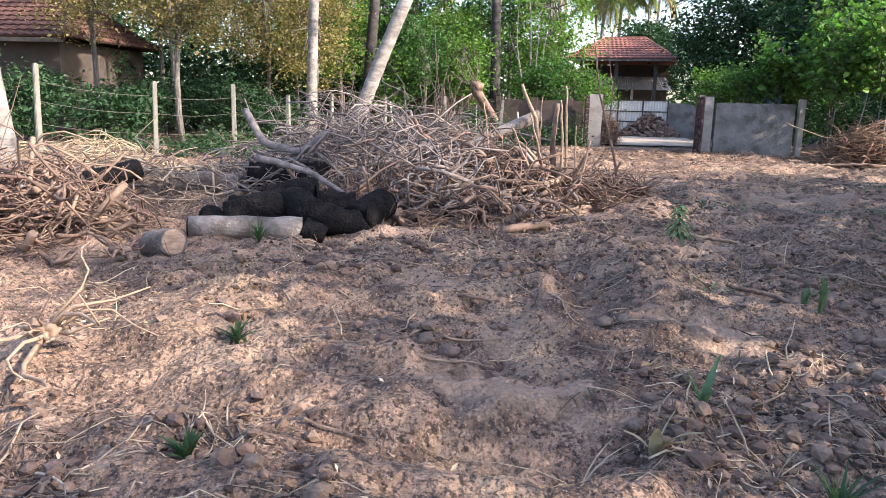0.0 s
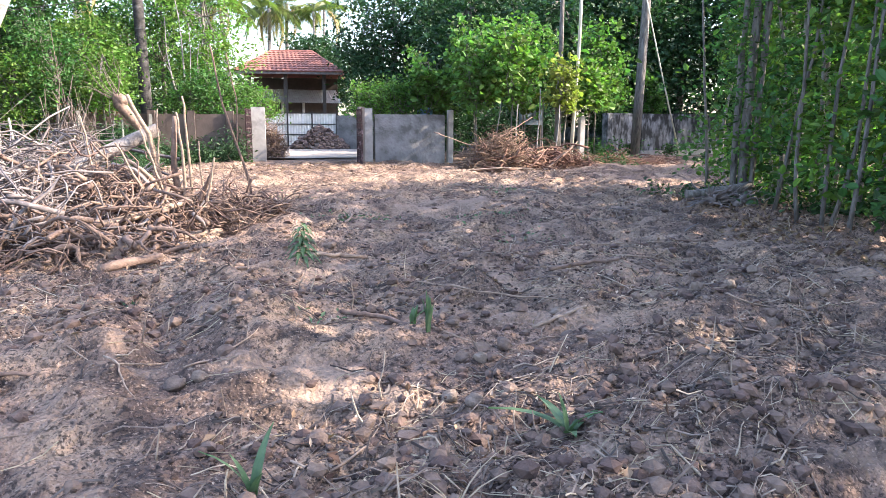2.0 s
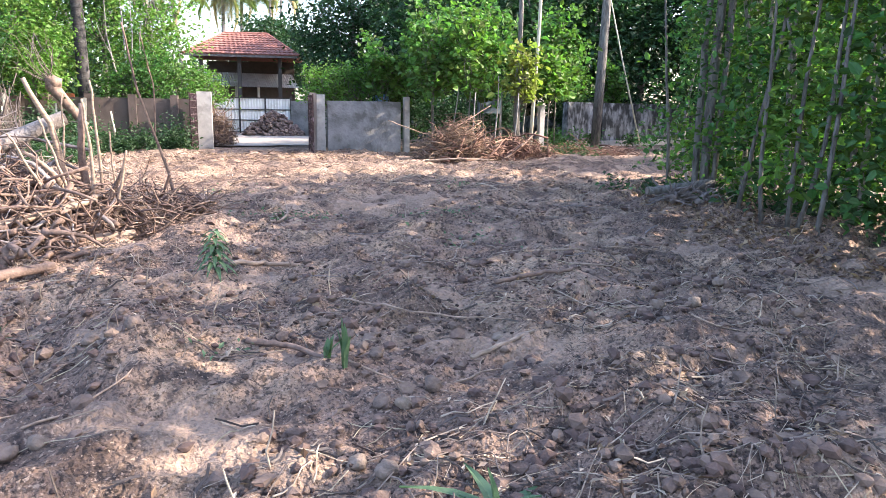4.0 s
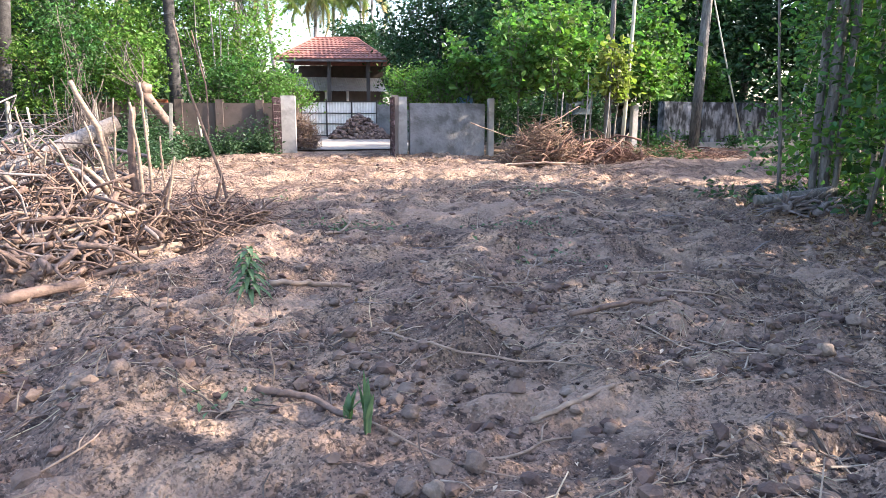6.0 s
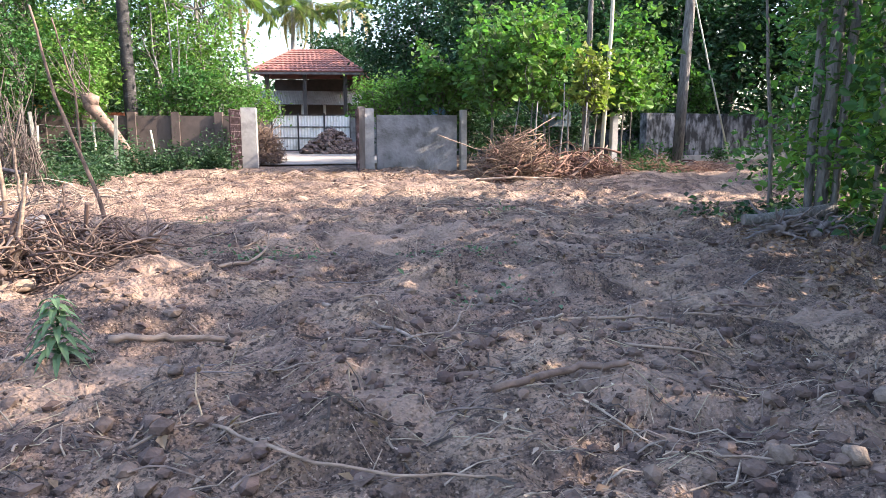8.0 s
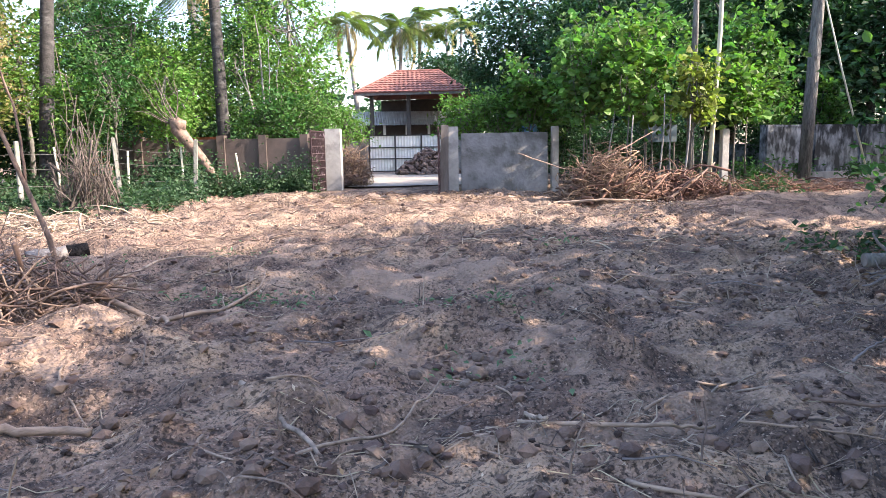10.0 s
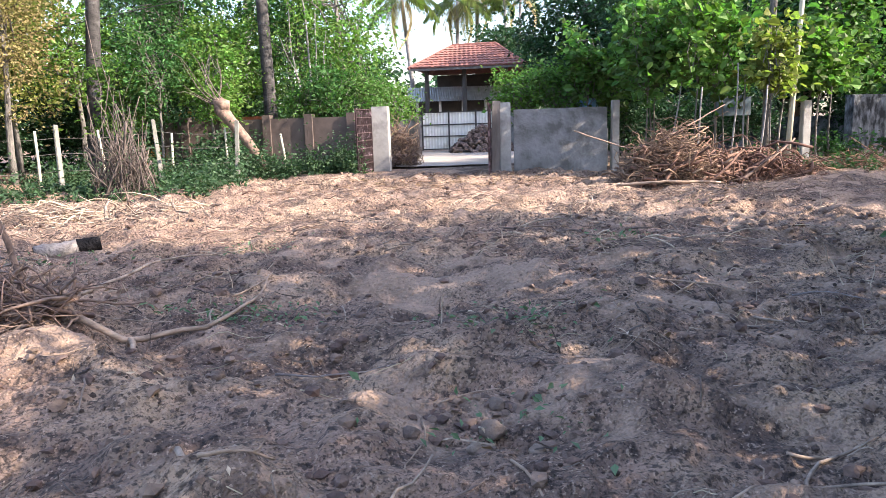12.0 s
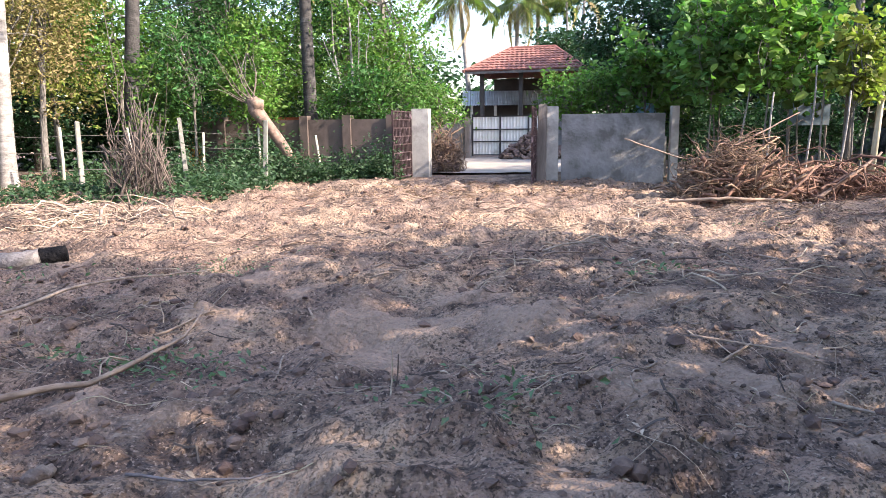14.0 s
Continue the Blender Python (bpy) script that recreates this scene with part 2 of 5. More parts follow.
def value_noise(x, y, off=0):
    x = np.asarray(x, float) + off * 17.31
    y = np.asarray(y, float) + off * 9.73
    xi, yi = np.floor(x).astype(int), np.floor(y).astype(int)
    u, v = x - xi, y - yi
    u, v = u * u * (3 - 2 * u), v * v * (3 - 2 * v)
    a, b = LAT[xi % 256, yi % 256], LAT[(xi + 1) % 256, yi % 256]
    c, d = LAT[xi % 256, (yi + 1) % 256], LAT[(xi + 1) % 256, (yi + 1) % 256]
    return (a * (1 - u) + b * u) * (1 - v) + (c * (1 - u) + d * u) * v - 0.5


def hill(x, y, cx, cy, rx, ry, h):
    return h * np.exp(-(((x - cx) / rx) ** 2 + ((y - cy) / ry) ** 2))


def height(x, y):
    x, y = np.asarray(x, float), np.asarray(y, float)
    z = 0.12 * value_noise(x * 0.35, y * 0.35, 1) + 0.13 * value_noise(x * 0.9, y * 1.3, 2)
    z = z + 0.15 * value_noise(x * 2.1, y * 2.8, 3) + 0.075 * value_noise(x * 4.7, y * 5.3, 4)
    z = z + 0.06 * value_noise(x * 9.5, y * 10.1, 5) + 0.04 * value_noise(x * 19, y * 19, 6)
    # dragged furrows and soft ridges lying across the walk
    warp = 1.6 * value_noise(x * 0.5, y * 0.5, 21)
    fold = 1 - 2 * np.abs(value_noise(x * 0.7 + warp, y * 2.3 + warp, 22))
    fold2 = 1 - 2 * np.abs(value_noise(x * 1.9, y * 5.2 + warp, 23))
    away = 1 + 0.9 * np.clip((y - 9) / 6, 0, 1)
    z = z + 0.10 * away * (fold - 0.6) + 0.06 * (fold2 - 0.6)
    rough = np.clip((27.0 - y) / 3.0, 0.12, 1)
    z = z * rough
    z = z + hill(x, y, 1.35, 5.0, 0.45, 1.0, 0.14) + hill(x, y, 0.45, 4.4, 0.35, 0.8, 0.12) - hill(x, y, 0.70, 5.4, 0.2, 1.0, 0.13)
    z = z + hill(x, y, 1.7, 8.2, 0.9, 0.45, 0.14) + hill(x, y, 2.1, 9.0, 0.6, 0.5, 0.14) + hill(x, y, -4.5, 5.8, 1.2, 1.0, 0.15)
    z = z + hill(x, y, 2.0, 9.9, 0.45, 0.4, 0.18) + hill(x, y, 5.6, 10.9, 0.6, 0.4, 0.10) + hill(x, y, 3.3, 11.6, 0.5, 0.4, 0.10) + hill(x, y, 10.3, 8.0, 1.2, 6.0, 0.12)
    z = z + hill(x, y, -8.0, 12.0, 3.0, 5.0, 0.3)
    return z


def hz(x, y):
    return float(height(x, y))


class Geo:
    def __init__(self):
        self.v, self.f, self.n = [], [], 0

    def add(self, v, f):
        v = np.asarray(v, float)
        self.v.append(v)
        self.f.extend([[i + self.n for i in q] for q in f])
        self.n += len(v)

    def tube(self, pts, radii, sides=5, cap=True):
        pts = np.asarray(pts, float)
        k = len(pts)
        radii = np.broadcast_to(np.asarray(radii, float), (k,))
        t = np.gradient(pts, axis=0)
        t /= np.linalg.norm(t, axis=1)[:, None] + 1e-9
        ref = np.array([0, 0, 1.0]) if abs(t[0][2]) < 0.8 else np.array([1.0, 0, 0])
        a = np.cross(t, ref)
        a /= np.linalg.norm(a, axis=1)[:, None] + 1e-9
        b = np.cross(t, a)
        ang = np.arange(sides) * 2 * np.pi / sides
        ring = pts[:, None] + radii[:, None, None] * (np.cos(ang)[None, :, None] * a[:, None] + np.sin(ang)[None, :, None] * b[:, None])
        f = []
        for i in range(k - 1):
            for j in range(sides):
                j2 = (j + 1) % sides
                f.append((i * sides + j, (i + 1) * sides + j, (i + 1) * sides + j2, i * sides + j2))
        if cap:
            f.append(tuple(range(sides)))
            f.append(tuple(range(k * sides - 1, (k - 1) * sides - 1, -1)))
        self.add(ring.reshape(-1, 3), f)

    def box(self, x0, y0, z0, x1, y1, z1):
        v = [(x, y, z) for z in (z0, z1) for y in (y0, y1) for x in (x0, x1)]
        self.add(v, [(0, 2, 3, 1), (4, 5, 7, 6), (0, 1, 5, 4), (2, 6, 7, 3), (0, 4, 6, 2), (1, 3, 7, 5)])

    def leaves(self, c, size, up=0.5, spread=0.35, axis=None, narrow=0.5, rounded=False):
        c = np.asarray(c, float)
        k = len(c)
        if not k:
            return
        d = rng.normal(size=(k, 3)) if axis is None else axis + 0.5 * rng.normal(size=(k, 3))
        d[:, 2] *= 0.6
        d /= np.linalg.norm(d, axis=1)[:, None] + 1e-9
        nrm = rng.normal(size=(k, 3)) + np.array([0, 0, up * 2])
        s = np.cross(d, nrm)
        s /= np.linalg.norm(s, axis=1)[:, None] + 1e-9
        nn = np.cross(s, d)
        L = size * (1 + spread * rng.normal(size=(k, 1))).clip(0.4, 1.8)
        w = L * narrow * 0.5
        if rounded:
            a, b = c + d * L * 0.28, c + d * L * 0.68
            v = np.stack([c, a + s * w + nn * w * 0.3, b + s * w * 0.85 + nn * w * 0.2, c + d * L - nn * L * 0.15, b - s * w * 0.85 + nn * w * 0.2, a - s * w + nn * w * 0.3], 1).reshape(-1, 3)
            i0 = np.arange(k)[:, None] * 6 + self.n
            self.f.extend(np.concatenate([i0 + np.array([[0, 1, 2, 3]]), i0 + np.array([[0, 3, 4, 5]])]).tolist())
            self.v.append(v)
            self.n += len(v)
            return
        mid = c + d * L * 0.45
        v = np.stack([c, mid + s * w + nn * w * 0.3, c + d * L - nn * L * 0.12, mid - s * w + nn * w * 0.3], 1).reshape(-1, 3)
        base = np.arange(k)[:, None] * 4
        f = np.concatenate([base + np.array([[0, 1, 2]]), base + np.array([[0, 2, 3]])]) + self.n
        self.v.append(v)
        self.f.extend(f.tolist())
        self.n += len(v)

    def lump(self, c, r, squash=0.7, seed=0, rough=0.25, cuts=1):
        v, f = ICO[cuts]
        u = rng.rand(3) * 50
        k = 1 + rough * 2 * (value_noise(v[:, 0] * 1.7 + u[0], v[:, 1] * 1.7 + v[:, 2] * 2.3 + u[1]))
        a = rng.rand() * 6.28
        rot = np.array([[math.cos(a), -math.sin(a), 0], [math.sin(a), math.cos(a), 0], [0, 0, 1]])
        w = (v * k[:, None] * np.array([1, 0.75 + 0.4 * rng.rand(), squash]) * r) @ rot.T
        self.add(w + np.asarray(c), f)

    def mesh(self, name, mat, smooth=False):
        me = bpy.data.meshes.new(name)
        me.from_pydata(np.concatenate(self.v).tolist(), [], self.f)
        me.materials.append(M[mat])
        if smooth:
            me.polygons.foreach_set("use_smooth", [True] * len(me.polygons))
        me.update()
        return me


def ico(cuts):
    b = bmesh.new()
    bmesh.ops.create_icosphere(b, subdivisions=cuts, radius=1)
    b.verts.ensure_lookup_table()
    v = np.array([list(p.co) for p in b.verts])
    f = [tuple(p.index for p in q.verts) for q in b.faces]
    b.free()
    return v, f


ICO = {1: ico(1), 2: ico(2), 3: ico(3)}


def part(name, geo, mat, parent, label="", smooth=False):
    ob = new(name, geo.mesh(name, mat, smooth))
    ob.parent = parent
    if label:
        ob["label"] = label
    return ob


def thing(name, geo, mat, label, category, kind="", group="", smooth=False, at=None):
    ob = new(name, geo.mesh(name, mat, smooth))
    if at is not None:
        ob.matrix_world = at
    return tagged(ob, label, category, group, kind)


def base(name, x, y, z, label, category, group="", kind="", rz=0.0):
    ob = new(name)
    ob.empty_display_size = 0.1
    ob.matrix_world = pose(x, y, z, 0, 0, rz)
    return tagged(ob, label, category, group, kind)


def bent(p, q, wobble, n=5):
    """A smoothly bowed line of n points from p to q."""
    p, q = np.asarray(p, float), np.asarray(q, float)
    s = np.linspace(0, 1, n)[:, None]
    k = wobble * np.linalg.norm(q - p) * 1.5
    a, b = np.clip(rng.normal(size=(2, 3)), -1.2, 1.2) * k
    return p + (q - p) * s + a * np.sin(s * np.pi) + 0.55 * b * np.sin(s * 2 * np.pi) + rng.normal(size=(n, 3)) * k * 0.12 * np.sin(s * np.pi)


# ---- ground ----
def axis(stops):
    out = []
    for a, b, step in stops:
        out += list(np.linspace(a, b, max(2, int(round((b - a) / step)) + 1))[:-1])
    return np.array(out + [stops[-1][1]])


gx = axis([(-400, -60, 40), (-60, -14, 3), (-14, -6, 0.25), (-6, 11, 0.055), (11, 18, 0.2), (18, 60, 3), (60, 400, 40)])
gy = axis([(-400, -40, 40), (-40, -3, 2), (-3, 1, 0.2), (1, 10, 0.05), (10, 18, 0.07), (18, 30, 0.15), (30, 70, 2), (70, 600, 40)])
GX, GY = np.meshgrid(gx, gy)
GZ = height(GX, GY)
far = np.clip((np.hypot(GX - 3, GY - 12) - 30) / 20, 0, 1)
GZ = GZ * (1 - far)
g = Geo()
nx, ny = len(gx), len(gy)
idx = np.arange(nx * ny).reshape(ny, nx)
quads = np.stack([idx[:-1, :-1], idx[:-1, 1:], idx[1:, 1:], idx[1:, :-1]], -1).reshape(-1, 4)
g.v, g.f = [np.stack([GX, GY, GZ], -1).reshape(-1, 3)], quads.tolist()
thing("ground", g, "earth", "churned bare brown earth littered with twigs", "ground", "structure", smooth=True)

def scatter_area(n, y_lo=1.0, y_hi=25.0, bias=1.7):
    y = y_lo + (y_hi - y_lo) * rng.rand(n) ** bias
    x = rng.uniform(-0.62, 0.75, n) * (y + 2.5) + 0.28 * y
    mask = value_noise(x * 0.55, y * 0.75, 12) + 0.5 * value_noise(x * 1.9, y * 2.3, 13) + rng.normal(0, 0.12, n)
    keep = (x > -7) & (x < 11) & (mask > -0.06)
    return x[keep], y[keep]


# ---- walls and gateway ----
def wall(name, p, q, h, mat, label, thick=0.2, z0=-0.15, cap=True):
    p, q = Vector(p), Vector(q)
    d = q - p
    ob = base(name, p.x, p.y, 0, label, "wall", kind="structure", rz=math.degrees(math.atan2(d.y, d.x)))
    n = max(2, int(d.length / 0.35))
    xs = np.linspace(0, d.length, n)
    top = h + 0.02 * value_noise(xs * 1.3 + p.x, xs * 0 + p.y)
    g = Geo()
    v = []
    for x, t in zip(xs, top):
        v += [(x, -thick / 2, z0), (x, thick / 2, z0), (x, thick / 2, t), (x, -thick / 2, t)]
    f = [(i * 4 + j, i * 4 + 4 + j, i * 4 + 4 + (j + 1) % 4, i * 4 + (j + 1) % 4) for i in range(n - 1) for j in range(4)]
    f += [(3, 2, 1, 0), ((n - 1) * 4, (n - 1) * 4 + 1, (n - 1) * 4 + 2, (n - 1) * 4 + 3)]
    g.add(v, f)
    part("wall_body", g, mat, ob)
    if cap:
        c = Geo()
        c.box(0.01, -thick / 2 - 0.03, h - 0.02, d.length - 0.01, thick / 2 + 0.03, h + 0.05)
        part("coping", c, mat, ob)
    return ob


def slab(sx, sy, sz, taper=0.02, bevel=0.015):
    b = bmesh.new()
    bmesh.ops.create_cube(b, size=1)
    for v in b.verts:
        k = 1 - taper * (v.co.z + 0.5)
        v.co = Vector((v.co.x * sx * k, v.co.y * sy * k, (v.co.z + 0.5) * sz))
    bmesh.ops.bevel(b, geom=b.edges[:], offset=bevel, segments=2, affect="EDGES")
    g = Geo()
    b.verts.ensure_lookup_table()
    g.add([list(v.co) for v in b.verts], [tuple(v.index for v in q.verts) for q in b.faces])
    b.free()
    return g


wall_east = wall("wall_east", (7.5, 24.5, 0), (10.0, 24.25, 0), 1.70, "plaster", "grey cement-plastered boundary wall in dappled light", cap=False)
wall_west = wall("wall_west", (-3.2, 28.4, 0), (3.4, 27.4, 0), 1.68, "shaded_brown", "weathered brown plaster boundary wall with piers", cap=False)
for i in range(5):
    g = Geo()
    g.box(1.35 * i + 0.6, -0.19, -0.1, 1.35 * i + 0.85, 0.16, 1.80)
    part("pier", g, "shaded_brown", wall_west)
wall_mouldy = wall("wall_mouldy", (17.8, 26.0, 0), (27.0, 28.5, 0), 1.80, "mould", "old boundary wall with peeling, mould-blackened plaster")
for i in range(5):
    g = Geo()
    g.box(2.2 * i + 0.05, -0.16, -0.1, 2.2 * i + 0.33, -0.1, 1.84)
    part("pier", g, "mould", wall_mouldy)
g = Geo()
g.box(0, -0.26, -0.1, 9.5, -0.165, 0.25)
part("plinth", g, "concrete", wall_mouldy)
wall("wall_back", (10.6, 36.0, 0), (34, 28, 0), 1.15, "mould", "low grey plaster wall behind the young trees")
wall("wall_lane", (2.9, 38.9, 0), (5.2, 38.6, 0), 1.75, "plaster", "grey wall beside the white sheet gate", cap=False)
wall("wall_lane_far", (8.95, 37.5, 0), (10.6, 36.2, 0), 1.75, "plaster", "grey wall beside the white sheet gate", cap=False)

post = thing("gate_post", slab(0.50, 0.42, 2.02), "concrete", "square grey concrete gate post, weathered", "gate post", group="gate posts", at=pose(3.78, 26.85, -0.08, 0, 0, -8))
thing("gate_post", slab(0.30, 0.36, 1.98), "concrete", "square grey concrete gate post, weathered", "gate post", group="gate posts", at=pose(7.28, 24.62, -0.08, 0, 0, -6))
thing("gate_post", slab(0.24, 0.2, 2.03, 0.05), "old_timber", "dark weathered stone slab post beside the gateway", "gate post", at=pose(6.98, 24.5, -0.08, 0, 1.2, -6))
thing("concrete_post", slab(0.2, 0.2, 1.95), "concrete", "thin grey concrete post at the wall's end", "post", at=pose(10.25, 24.3, -0.08))
thing("concrete_post", slab(0.2, 0.18, 1.75), "concrete", "thin grey concrete post beside a pale pole", "post", at=pose(14.0, 21.5, -0.08))


def grille_gate(x, y, rz, width, label):
    ob = base("grille_gate", x, y, 0.02, label, "gate", rz=rz)
    for a in (0, width):
        g = Geo()
        g.box(a - 0.02, -0.02, 0, a + 0.02, 0.02, 1.85)
        part("stile", g, "rust", ob)
    for i in range(9):
        g = Geo()
        g.box(0.02, -0.015, 0.055 + i * 0.22, width - 0.02, 0.015, 0.08 + i * 0.22)
        part("rail", g, "rust", ob)
    n = int(width / 0.12)
    for i in range(8):
        for j in range(n):
            g = Geo()
            a = (j + (0.5 if i % 2 else 0.15)) * width / n
            g.box(a, -0.012, 0.082 + i * 0.22, a + 0.024, 0.012, 0.273 + i * 0.22)
            part("bar", g, "rust", ob)
    return ob


grille_gate(3.5, 26.6, 259, 1.75, "open rusty iron grille gate with flaking pink paint")
grille_gate(6.84, 24.36, 262, 1.6, "open rusty iron grille gate folded against its post")

# white sheet gate across the lane
gate = base("sheet_gate", 5.25, 38.55, 0.12, "white ribbed sheet-metal gate on a dark steel frame", "gate", rz=-15)
GW = 3.8
for k in range(3):
    g = Geo()
    xs = np.arange(k * GW / 3 + 0.03, (k + 1) * GW / 3 - 0.03, 0.035)
    yy = np.where((np.arange(len(xs)) // 2) % 2, 0.02, 0.0)
    v = [(x, y, z) for x, y in zip(xs, yy) for z in (0.05, 1.72)]
    v += [(x, y + 0.006, z) for x, y in zip(xs, yy) for z in (0.05, 1.72)]
    h = len(xs) * 2
    f = [(2 * i, 2 * i + 2, 2 * i + 3, 2 * i + 1) for i in range(len(xs) - 1)]
    f += [(h + 2 * i + 1, h + 2 * i + 3, h + 2 * i + 2, h + 2 * i) for i in range(len(xs) - 1)]
    g.add(v, f)
    part("panel", g, "white_sheet", gate)
for k in range(4):
    g = Geo()
    g.box(k * GW / 3 - 0.035, -0.05, 0, k * GW / 3 + 0.035, -0.005, 1.85)
    part("upright", g, "dark_metal", gate)
for z in (0.03, 0.62, 1.15, 1.72):
    for k in range(3):
        g = Geo()
        g.box(k * GW / 3 + 0.04, -0.04, z, (k + 1) * GW / 3 - 0.04, -0.006, z + 0.05)
        part("crossbar", g, "dark_metal", gate)
thing("concrete_post", slab(0.22, 0.22, 1.9), "old_timber", "dark post beside the sheet gate", "post", at=pose(5.0, 38.4, -0.05))

# lane in front of the gate
g = Geo()
ys = np.linspace(27.6, 38.3, 30)
v = []
for y in ys:
    for x in np.linspace(3.3, 9.3, 16):
        v.append((x + 0.25 * float(value_noise(y, x)), y, hz(x, y) * 0.3 + 0.06 + 0.03 * float(value_noise(x * 2, y * 2))))
g.add(v, [(i * 16 + j, i * 16 + j + 1, i * 16 + 17 + j, i * 16 + 16 + j) for i in range(29) for j in range(15)])
thing("pavement", g, "road", "pale trodden lane surface before the sheet gate", "pavement", "structure", smooth=True)


# ---- tiled shed and houses ----
def barrel_slope(p0, p1, q0, q1, courses, per_m=3.2):
    """Tile courses from the eave p0-p1 up to the ridge q0-q1, each a wavy strip."""
    p0, p1, q0, q1 = map(np.array, (p0, p1, q0, q1))
    out = []
    nrm = np.cross(p1 - p0, q0 - p0)
    nrm = nrm / np.linalg.norm(nrm)
    for c in range(courses):
        s0, s1 = c / courses, (c + 1.12) / courses
        s1 = min(s1, 1)
        a0, a1 = p0 + (q0 - p0) * s0, p1 + (q1 - p1) * s0
        b0, b1 = p0 + (q0 - p0) * s1, p1 + (q1 - p1) * s1
        w = np.linalg.norm(a1 - a0)
        n = max(8, int(w * per_m * 4))
        t = np.linspace(0, 1, n)[:, None]
        bumpy = 0.045 * np.abs(np.sin(np.linspace(0, w * per_m * np.pi, n)))[:, None] * nrm
        lo, hi = a0 + (a1 - a0) * t + bumpy + nrm * 0.055, b0 + (b1 - b0) * t + bumpy
        lip = a0 + (a1 - a0) * t
        g = Geo()
        g.add(np.concatenate([lip, lo, hi]), [(i, i + 1, n + i + 1, n + i) for i in range(n - 1)] + [(n + i, n + i + 1, 2 * n + i + 1, 2 * n + i) for i in range(n - 1)])
        out.append(g)
    return out


def hip_house(name, x0, y0, x1, y1, eave, ridge, inset, label, wall_mat, open_shed, cols=(), tile="tile"):
    ob = base(name, (x0 + x1) / 2, y0, 0, label, "house")
    ob.matrix_world = pose(0, 0, 0)
    ym = (y0 + y1) / 2
    A, B, C, D = (x0, y0, eave), (x1, y0, eave), (x1, y1, eave), (x0, y1, eave)
    R0, R1 = (x0 + inset, ym, ridge), (x1 - inset, ym, ridge)
    roof = part("roof", Geo_quad([A, B, R1, R0], [C, D, R0, R1], [B, C, R1], [D, A, R0]), tile, ob)
    for sl in (barrel_slope(A, B, R0, R1, 9), barrel_slope(B, C, R1, R1, 9), barrel_slope(D, A, R0, R0, 9)):
        for g in sl:
            part("tile_course", g, tile, roof)
    g = Geo()
    g.tube([R0, R1], 0.13, 8)
    part("ridge_tile", g, tile, roof)
    for P, Q in ((A, R0), (B, R1)):
        g = Geo()
        g.tube([P, Q], 0.11, 8)
        part("hip_tile", g, tile, roof)
    g = Geo()
    g.box(x0 + 0.05, y0 + 0.02, eave - 0.16, x1 - 0.05, y0 + 0.08, eave - 0.02)
    part("fascia", g, "old_timber", ob)
    if open_shed:
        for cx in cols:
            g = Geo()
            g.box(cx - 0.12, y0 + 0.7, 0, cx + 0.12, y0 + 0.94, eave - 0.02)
            part("column", g, "roof_shade", ob)
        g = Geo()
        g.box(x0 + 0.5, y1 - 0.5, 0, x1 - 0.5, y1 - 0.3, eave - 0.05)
        part("back_wall", g, "roof_shade", ob)
    else:
        g = Geo()
        g.box(x0 + 0.6, y0 + 0.7, 0, x1 - 0.6, y1 - 0.6, eave - 0.05)
        part("wall", g, wall_mat, ob)
    return ob


def Geo_quad(*faces):
    g = Geo()
    for f in faces:
        g.add(f, [tuple(range(len(f)))])
    return g


hip_house("tiled_shed", 4.9, 49.5, 12.2, 57, 4.72, 6.35, 2.2, "open shed with a red clay-tile hipped roof on dark posts", "cream_wall", True, (5.9, 8.3, 10.9)).matrix_world = Matrix.Translation((9.0, 52, 0)) @ Matrix.Rotation(radians(-13), 4, "Z") @ Matrix.Translation((-8.75, -52, 0))
hip_house("far_house", 16.5, 37, 24, 43, 3.2, 4.6, 2.0, "house with a red tile roof behind the trees", "cream_wall", False)
hip_house("far_house", -25, 22, -13.9, 29, 3.3, 5.0, 1.6, "low house among trees, red tile roof darkened for shade", "roof_shade", False, tile="tile_shaded")

# sheet-roofed verandah under and behind the shed
ob = base("sheet_roof_house", 8, 52, 0, "low house with a corrugated grey sheet roof and dark verandah", "house")
ob.matrix_world = pose(0, 0, 0)
g = Geo()
xs = np.arange(4.6, 12.5, 0.06)
v = [(x, 52.2, 2.75 + 0.03 * math.sin(x * 40)) for x in xs] + [(x, 54.5, 3.75 + 0.03 * math.sin(x * 40)) for x in xs]
n = len(xs)
g.add(v, [(i, i + 1, n + i + 1, n + i) for i in range(n - 1)])
part("roof", g, "sheet", ob)
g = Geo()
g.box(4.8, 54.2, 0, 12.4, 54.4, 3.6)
part("wall", g, "roof_shade", ob)
for cx in (5.2, 6.7, 8.2, 9.7, 11.2):
    g = Geo()
    g.box(cx - 0.08, 52.4, 0, cx + 0.08, 52.56, 2.75)
    part("column", g, "cream_wall", ob)

ob = base("painted_house", -6, 33, 0, "low orange and red painted house wall behind the boundary", "house")
g = Geo()
g.box(1.8, 0, 0, 5.4, 0.25, 1.85)
part("wall", g, "red_wall", ob)
g = Geo()
g.box(0.2, 0.5, 0, 3.6, 0.7, 2.15)
part("upper_wall", g, "orange_wall", ob)


